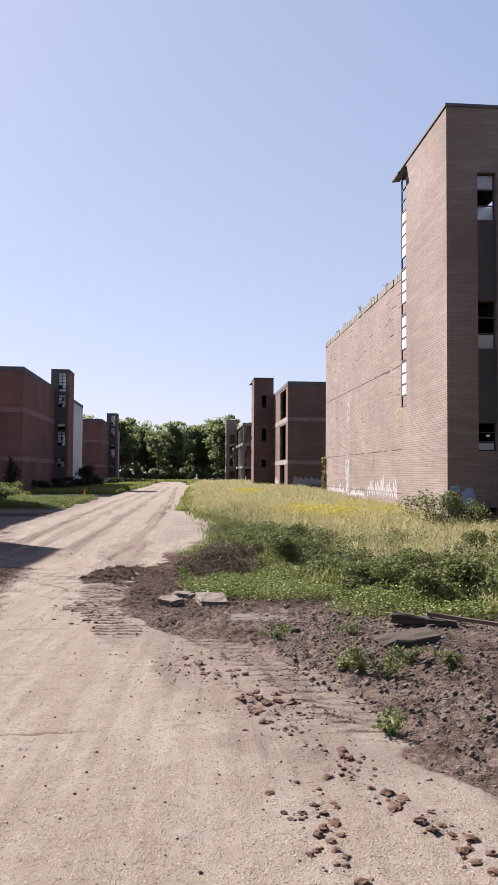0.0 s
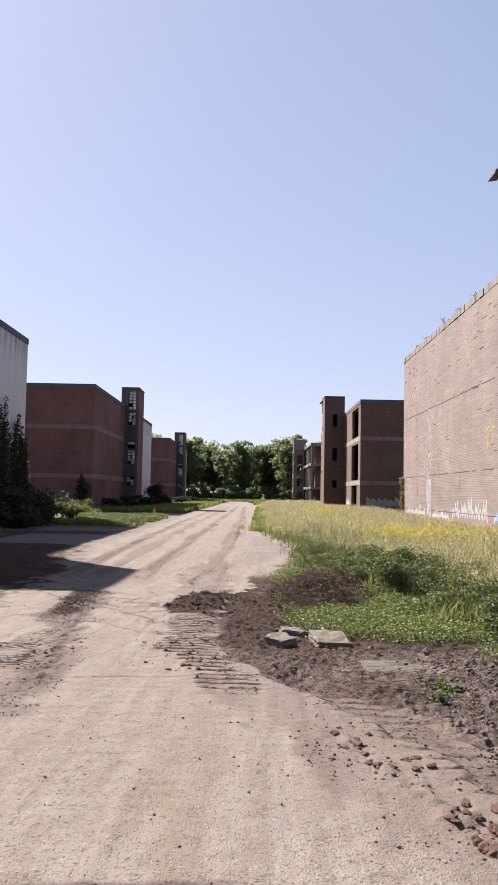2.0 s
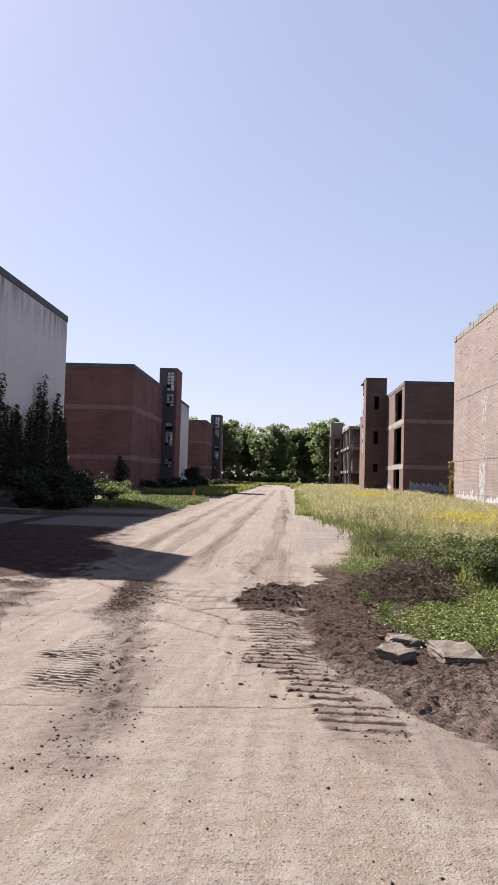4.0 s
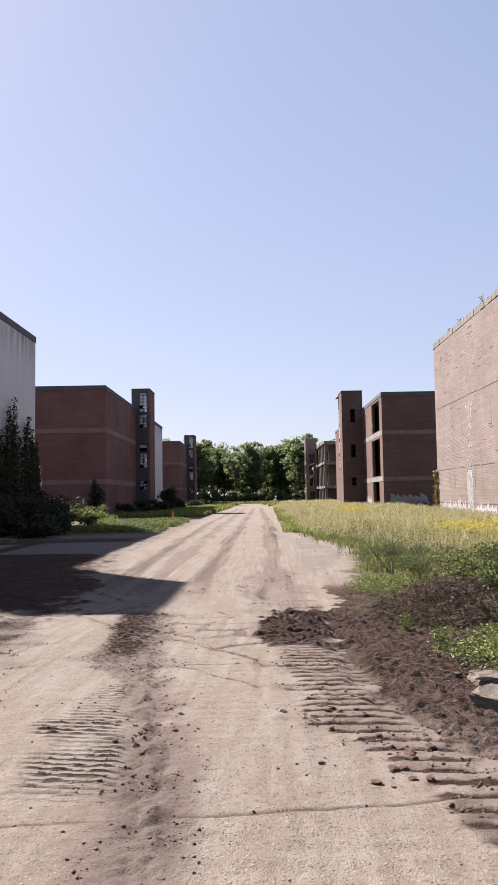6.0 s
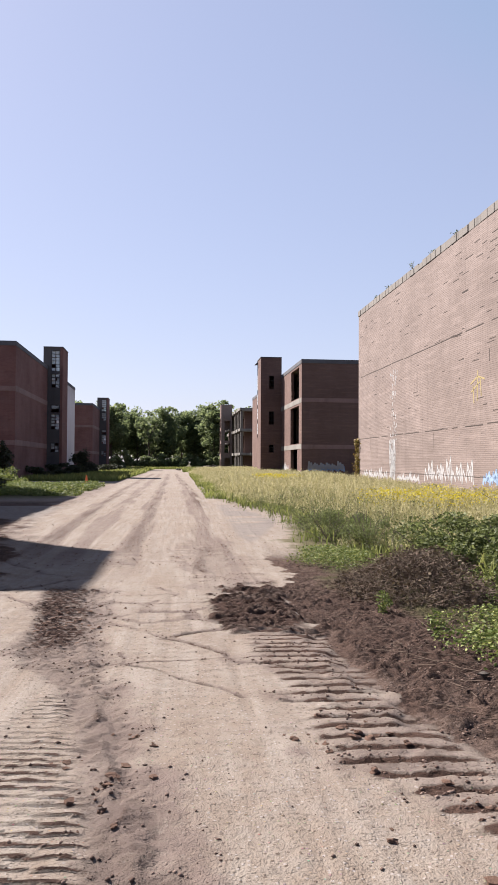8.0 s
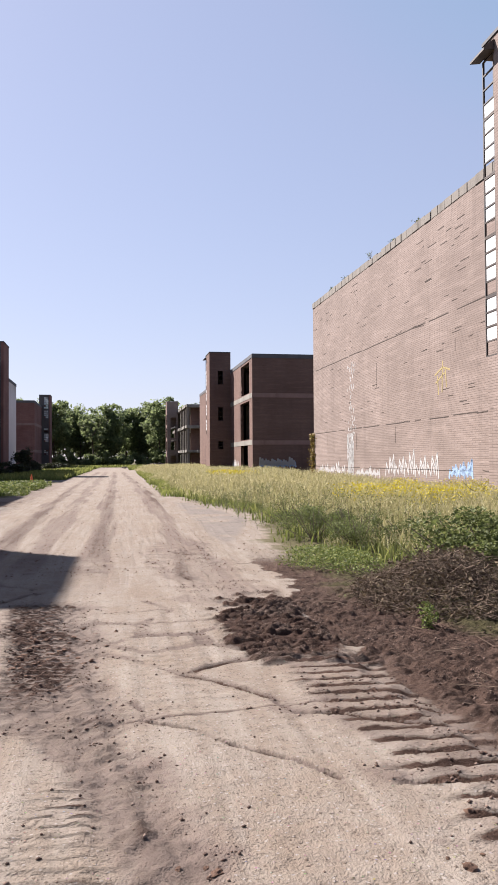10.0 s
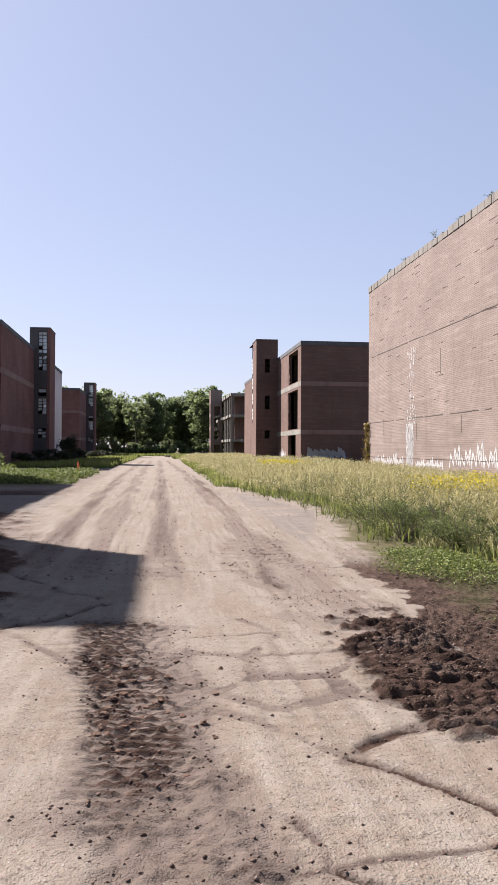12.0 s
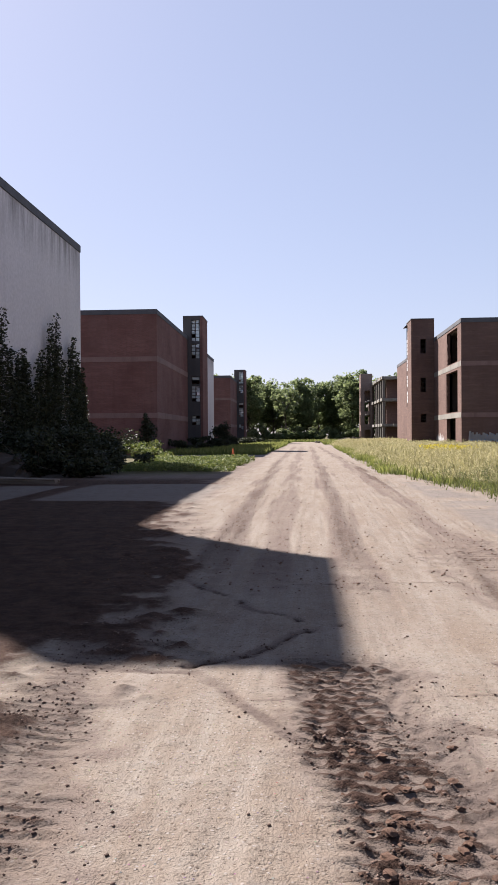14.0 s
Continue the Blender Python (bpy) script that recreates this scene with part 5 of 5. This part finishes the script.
def rough_block(name, x, y, dims, tilt, turn, mat, label, category, lift=0.0, seed=1):
    """A broken slab or beam: a box with uneven, worn edges."""
    rd2 = random.Random(seed)
    bm = bmesh.new()
    add_box(bm, -dims[0] / 2, dims[0] / 2, -dims[1] / 2, dims[1] / 2, 0, dims[2])
    bmesh.ops.subdivide_edges(bm, edges=bm.edges[:], cuts=3, use_grid_fill=True)
    small = min(dims)
    for v in bm.verts:
        v.co += Vector((rd2.gauss(0, 1), rd2.gauss(0, 1), rd2.gauss(0, 0.6))) * small * 0.09
    bmesh.ops.bevel(bm, geom=[e for e in bm.edges if e.calc_face_angle(0) > 0.9], offset=small * 0.1, segments=1, affect="EDGES")
    me = bpy.data.meshes.new(name)
    bm.to_mesh(me)
    bm.free()
    me.materials.append(mat)
    ob = new(name, me)
    ob.matrix_basis = pose(x, y, float(height_at(x, y)[0]) + lift, tilt[0], tilt[1], turn)
    return tagged(ob, label, category)


SLAB = plain_material("slab_concrete", (0.168, 0.136, 0.112), (0.114, 0.0886, 0.0702), 6.0, 0.9, 0.7)
rough_block("concrete_slab", 0.78, 11.1, (0.48, 0.5, 0.12), (9, 3), 12, SLAB, "broken slab of pale concrete tilted in the mud", "slab", 0.02, 2)
rough_block("concrete_slab", 0.12, 11.0, (0.3, 0.3, 0.12), (8, -4), 40, SLAB, "small broken concrete lump in dark mud", "slab", -0.02, 3)
rough_block("concrete_slab", 0.3, 11.8, (0.35, 0.25, 0.1), (3, 6), 10, SLAB, "small broken concrete lump in dark mud", "slab", -0.01, 4)
rough_block("timber_beam", 3.55, 8.75, (0.85, 0.16, 0.13), (0, 6), -12, TIMBER, "dark rotten timber beam lying on mud", "timber", 0.0, 5)
rough_block("timber_beam", 3.0, 7.6, (0.75, 0.3, 0.12), (12, -5), 14, TIMBER, "dark broken timber plank half sunk in mud", "timber", -0.01, 6)
rough_block("branch", 4.1, 8.5, (1.1, 0.05, 0.05), (0, 4), -28, TWIG, "pale dead branch resting beside the timber", "branch", 0.05, 7)
rough_block("concrete_block", -19.0 + 0.9, 44.6, (2.2, 1.6, 1.05), (0, 0), 4, PLASTER, "weathered concrete block beside the white wall", "block", -0.05, 8)
rough_block("concrete_slab", -15.4, 40.6, (2.6, 0.9, 0.22), (0, 2), 6, SLAB, "long concrete slab lying in the building's shade", "slab", 0.0, 9)


def weed(x, y, tall, seed, flower=False):
    rg = np.random.RandomState(seed)
    t = thing("weed", "small green weed growing out of churned mud", "weed", pose(x, y, float(height_at(x, y)[0])), "weeds in the mud")
    tips = np.stack([rg.randn(7) * 0.09, rg.randn(7) * 0.09, tall * (0.5 + 0.5 * rg.rand(7))], -1)
    sticks("stem", np.zeros((7, 3)) - [0, 0, 0.02], tips, 0.004, BARK, t)
    f = rg.rand(260, 1) ** 0.7
    p = tips[rg.randint(0, 7, 260)] * f + rg.randn(260, 3) * 0.025
    p[:, 2] = np.abs(p[:, 2])
    leaves("foliage", p, 0.026, LEAF_BUSH if not flower else LEAF_LOW, seed, t, 0.6, 0.35)
    return t


for i, (x, y, h) in enumerate(((2.15, 6.1, 0.36), (2.35, 6.0, 0.25), (2.75, 6.7, 0.25), (2.0, 6.2, 0.15), (3.1, 6.3, 0.2), (1.5, 7.9, 0.12), (1.65, 8.4, 0.1), (2.5, 8.2, 0.14), (1.95, 4.3, 0.18), (0.35, 14.0, 0.3), (0.2, 15.6, 0.25))):
    weed(x, y, h, 300 + i, i in (3, 9, 10))


def cone(x, y):
    m, n, l, b = material("orange_plastic", 0.5, 0.4)
    b.inputs["Base Color"].default_value = (0.75, 0.16, 0.05, 1)
    t = thing("traffic_cone", "small orange traffic cone beside the side lane", "cone", pose(x, y, float(height_at(x, y)[0])))
    bm = bmesh.new()
    bmesh.ops.create_cone(bm, cap_ends=True, segments=20, radius1=0.17, radius2=0.035, depth=0.72, matrix=Matrix.Translation((0, 0, 0.4)))
    part("cone", bm, m, t)
    box_part("base", (-0.22, 0.22, -0.22, 0.22, 0.0, 0.045), m, t, edge=0.015)


cone(-10.8, 75.4)

for i, (y, tall) in enumerate(((53.0, 0.5), (49.2, 0.22), (45.6, 0.18), (58.4, 0.25), (62.0, 0.3))):
    t = thing("weed", "small dry weed rooted on the wall's coping", "weed", pose(12.9 - 0.0105 * (y - 10.2), y, 14.3), "weeds on the coping")
    rgw = np.random.RandomState(9 + i)
    tips = np.stack([rgw.randn(9) * 0.1, rgw.randn(9) * 0.3, tall * (0.4 + 0.6 * rgw.rand(9))], -1)
    sticks("stem", np.zeros((9, 3)), tips, 0.008, BARK, t)
    leaves("foliage", tips[rgw.randint(0, 9, 60)] * rgw.rand(60, 1) ** 0.5 + rgw.randn(60, 3) * 0.03, 0.035, LEAF_BUSH, 9 + i, t)

# rubble heap before the stripped frame
n = 260
rg = np.random.RandomState(77)
for i in range(n):
    x, y = rg.randn() * 3.2 + 5.0, rg.randn() * 6 + 186
    ob = new("rubble_piece", rocks[i % 4])
    s = rg.uniform(0.15, 0.55)
    ob.matrix_basis = pose(x, y, float(base_height(0, y)) + max(0, 1.1 - abs(x - 5) * 0.25) * rg.rand(), rg.uniform(0, 90), rg.uniform(0, 90), rg.uniform(0, 360)) @ Matrix.Diagonal((s, s, s, 1))
    if i == 0:
        heap = thing("rubble_heap", "heap of pale broken concrete rubble by the ruin", "rubble")
    ob.parent = heap


# ---- spray paint and joints on the walls ----
def strokes(name, label, mat, lines_, put, width=0.09, parent=None, category="graffiti"):
    """Flat painted strokes: put maps (along, up) to a place on the wall, its second value lies a little nearer."""
    bm = bmesh.new()
    for pts in lines_:
        for (a, b), (c, d) in zip(pts[:-1], pts[1:]):
            L = math.hypot(c - a, d - b) or 1
            nx, nz = -(d - b) / L * width / 2, (c - a) / L * width / 2
            ex, ez = (c - a) / L * width * 0.3, (d - b) / L * width * 0.3
            quad = [(a - ex + nx, b - ez + nz), (a - ex - nx, b - ez - nz), (c + ex - nx, d + ez - nz), (c + ex + nx, d + ez + nz)]
            front, back = [bm.verts.new(put(*q, 0.007)) for q in quad], [bm.verts.new(put(*q, 0.003)) for q in quad]
            bm.faces.new(front)
            for k in range(4):
                bm.faces.new([front[k], front[(k + 1) % 4], back[(k + 1) % 4], back[k]])
    bmesh.ops.recalc_face_normals(bm, faces=bm.faces[:])
    return tagged(part(name, bm, mat, parent), label, category, kind="stuff" if len(lines_) > 60 else "")


def wall_right(a, z, out):
    """On the long right wall: a is the place along the road."""
    k = math.tan(radians(0.6))
    return (12.85 - k * (a - 10.2) - out, a, z)


rd = random.Random(29)


def spikes(a0, a1, z0, z1, n):
    out = []
    for i in range(n):
        p = a0 + (a1 - a0) * i / n
        w = (a1 - a0) / n
        top = z0 + (z1 - z0) * rd.uniform(0.55, 1.0)
        out.append([(p, z0), (p + w * 0.1, top), (p + w * 0.3, z0 + (top - z0) * 0.45), (p + w * 0.5, top * 0.92), (p + w * 0.62, z0 + 0.1), (p + w * 0.9, z0 + (top - z0) * 0.6), (p + w, z0)])
        out.append([(p + w * 0.15, z0 + 0.15), (p + w * 0.2, top * 0.8), (p + w * 0.34, z0 + 0.2), (p + w * 0.48, top * 0.75)])
    return out


strokes("graffiti", "white spiky graffiti sprayed along the wall's foot", PALE_PAINT, spikes(43.2, 50.6, 0.75, 2.3, 5), wall_right, 0.1)
strokes("graffiti", "small white graffiti tags along the wall's foot", PALE_PAINT, spikes(51.6, 56.2, 0.6, 1.25, 6) + spikes(58.5, 65.5, 0.6, 1.5, 5), wall_right, 0.11)
strokes("graffiti", "pale blue graffiti sprayed low on the wall", BLUE_PAINT, spikes(39.6, 42.0, 0.8, 1.75, 3), wall_right, 0.14)
strokes("graffiti", "faded yellow paint scrawl on the brick wall", YELLOW_PAINT, [[(43.5, 5.9), (42.6, 6.2), (41.8, 6.0)], [(42.6, 6.5), (42.7, 5.0)], [(43.2, 5.8), (43.1, 4.9)], [(42.3, 6.1), (42.2, 5.2)], [(43.4, 5.5), (42.4, 5.9)]], wall_right, 0.09)
smear = []
for k in range(260):
    a, z = 57.3 + rd.uniform(-0.7, 0.7), rd.uniform(0.8, 3.5)
    smear.append([(a, z), (a + rd.uniform(-0.05, 0.05), z - rd.uniform(0.1, 0.5))])
for k in range(60):
    a, z = 57.0 + rd.gauss(0, 0.35), rd.uniform(3.4, 8.3)
    smear.append([(a, z), (a, z - rd.uniform(0.05, 0.3))])
strokes("paint_smear", "whitewash smear running down the brick wall", PALE_PAINT, smear, wall_right, 0.07, category="paint")
JOINT = plain_material("open_joint", (0.0454, 0.0341, 0.0295), (0.0681, 0.05, 0.0432), 5.0, 0.95, 0.5)


def joint(z, a0, a1, drift):
    pts, a = [], a0
    runs = []
    while a < a1:
        b = a + rd.uniform(0.6, 3.0)
        runs.append([(a, z + drift * (a - a0) + rd.gauss(0, 0.015)), (min(b, a1), z + drift * (b - a0) + rd.gauss(0, 0.015))])
        a = b + (rd.uniform(0.1, 1.2) if rd.random() < 0.35 else 0)
    return runs


strokes("wall_joint", "open crumbling joint along the brick wall", JOINT, joint(3.75, 34.5, 66.5, 0.0), wall_right, 0.05, category="joint")
strokes("wall_joint", "open crumbling joint along the brick wall", JOINT, joint(8.75, 34.5, 66.0, 0.0), wall_right, 0.05, category="joint")
strokes("wall_joint", "low open joint along the brick wall", JOINT, joint(1.15, 34.5, 66.5, 0.0), wall_right, 0.04, category="joint")
scars = []
for k in range(110):
    a, z = rd.uniform(35, 66), rd.uniform(4, 13.5)
    scars.append([(a, z), (a + rd.uniform(0.15, 0.9), z + rd.gauss(0, 0.01))])
scars += [[(44.8, 8.65), (46.4, 8.75)], [(44.9, 8.72), (46.2, 8.8)]]
strokes("spalled_brick", "dark spalled courses scattered over the brick wall", JOINT, scars, wall_right, 0.035, category="damage")
verticals = [[(a, z), (a + rd.gauss(0, 0.02), z - rd.uniform(0.5, 1.8))] for a, z in ((63.0, 4.0), (52.0, 7.6), (41.2, 7.4), (61.2, 3.2), (49.0, 3.6), (56.0, 3.4))]
strokes("wall_crack", "thin upright cracks in the brick wall", JOINT, verticals, wall_right, 0.04, category="crack")
on_mid_front = lambda a, z, out: (a, 95.8 - out + (a - 12.25) * math.tan(radians(0.6)), z)
strokes("graffiti", "blue and white lettering sprayed on the shaded front", PALE_PAINT, spikes(13.1, 17.4, 0.95, 2.0, 6), on_mid_front, 0.2)
strokes("graffiti", "blue shadow of the sprayed lettering", BLUE_PAINT, spikes(13.2, 17.5, 0.8, 1.8, 6), lambda a, z, o: on_mid_front(a, z, o * 0.45), 0.2)
on_mid_side = lambda a, z, out: (12.25 - (a - 95.8) * math.tan(radians(0.6)) - out, a, z)
strokes("graffiti", "white scrawl low on the sunlit brick flank", PALE_PAINT, spikes(106.0, 111.4, 0.6, 1.9, 5), on_mid_side, 0.12)
on_tower = lambda a, z, out: (a, 27.2 - out + (a - 12.75) * math.tan(radians(0.6)), z)
strokes("graffiti", "blurred blue and white paint on the shaded tower", BLUE_PAINT, [[(10.35, 1.75), (10.6, 1.8)], [(10.35, 1.65), (10.6, 1.7)], [(10.8, 1.6), (10.9, 0.9)], [(10.95, 1.7), (11.0, 0.9)], [(11.1, 1.7), (11.1, 0.9)], [(11.2, 1.5), (11.2, 0.95)]], on_tower, 0.16)
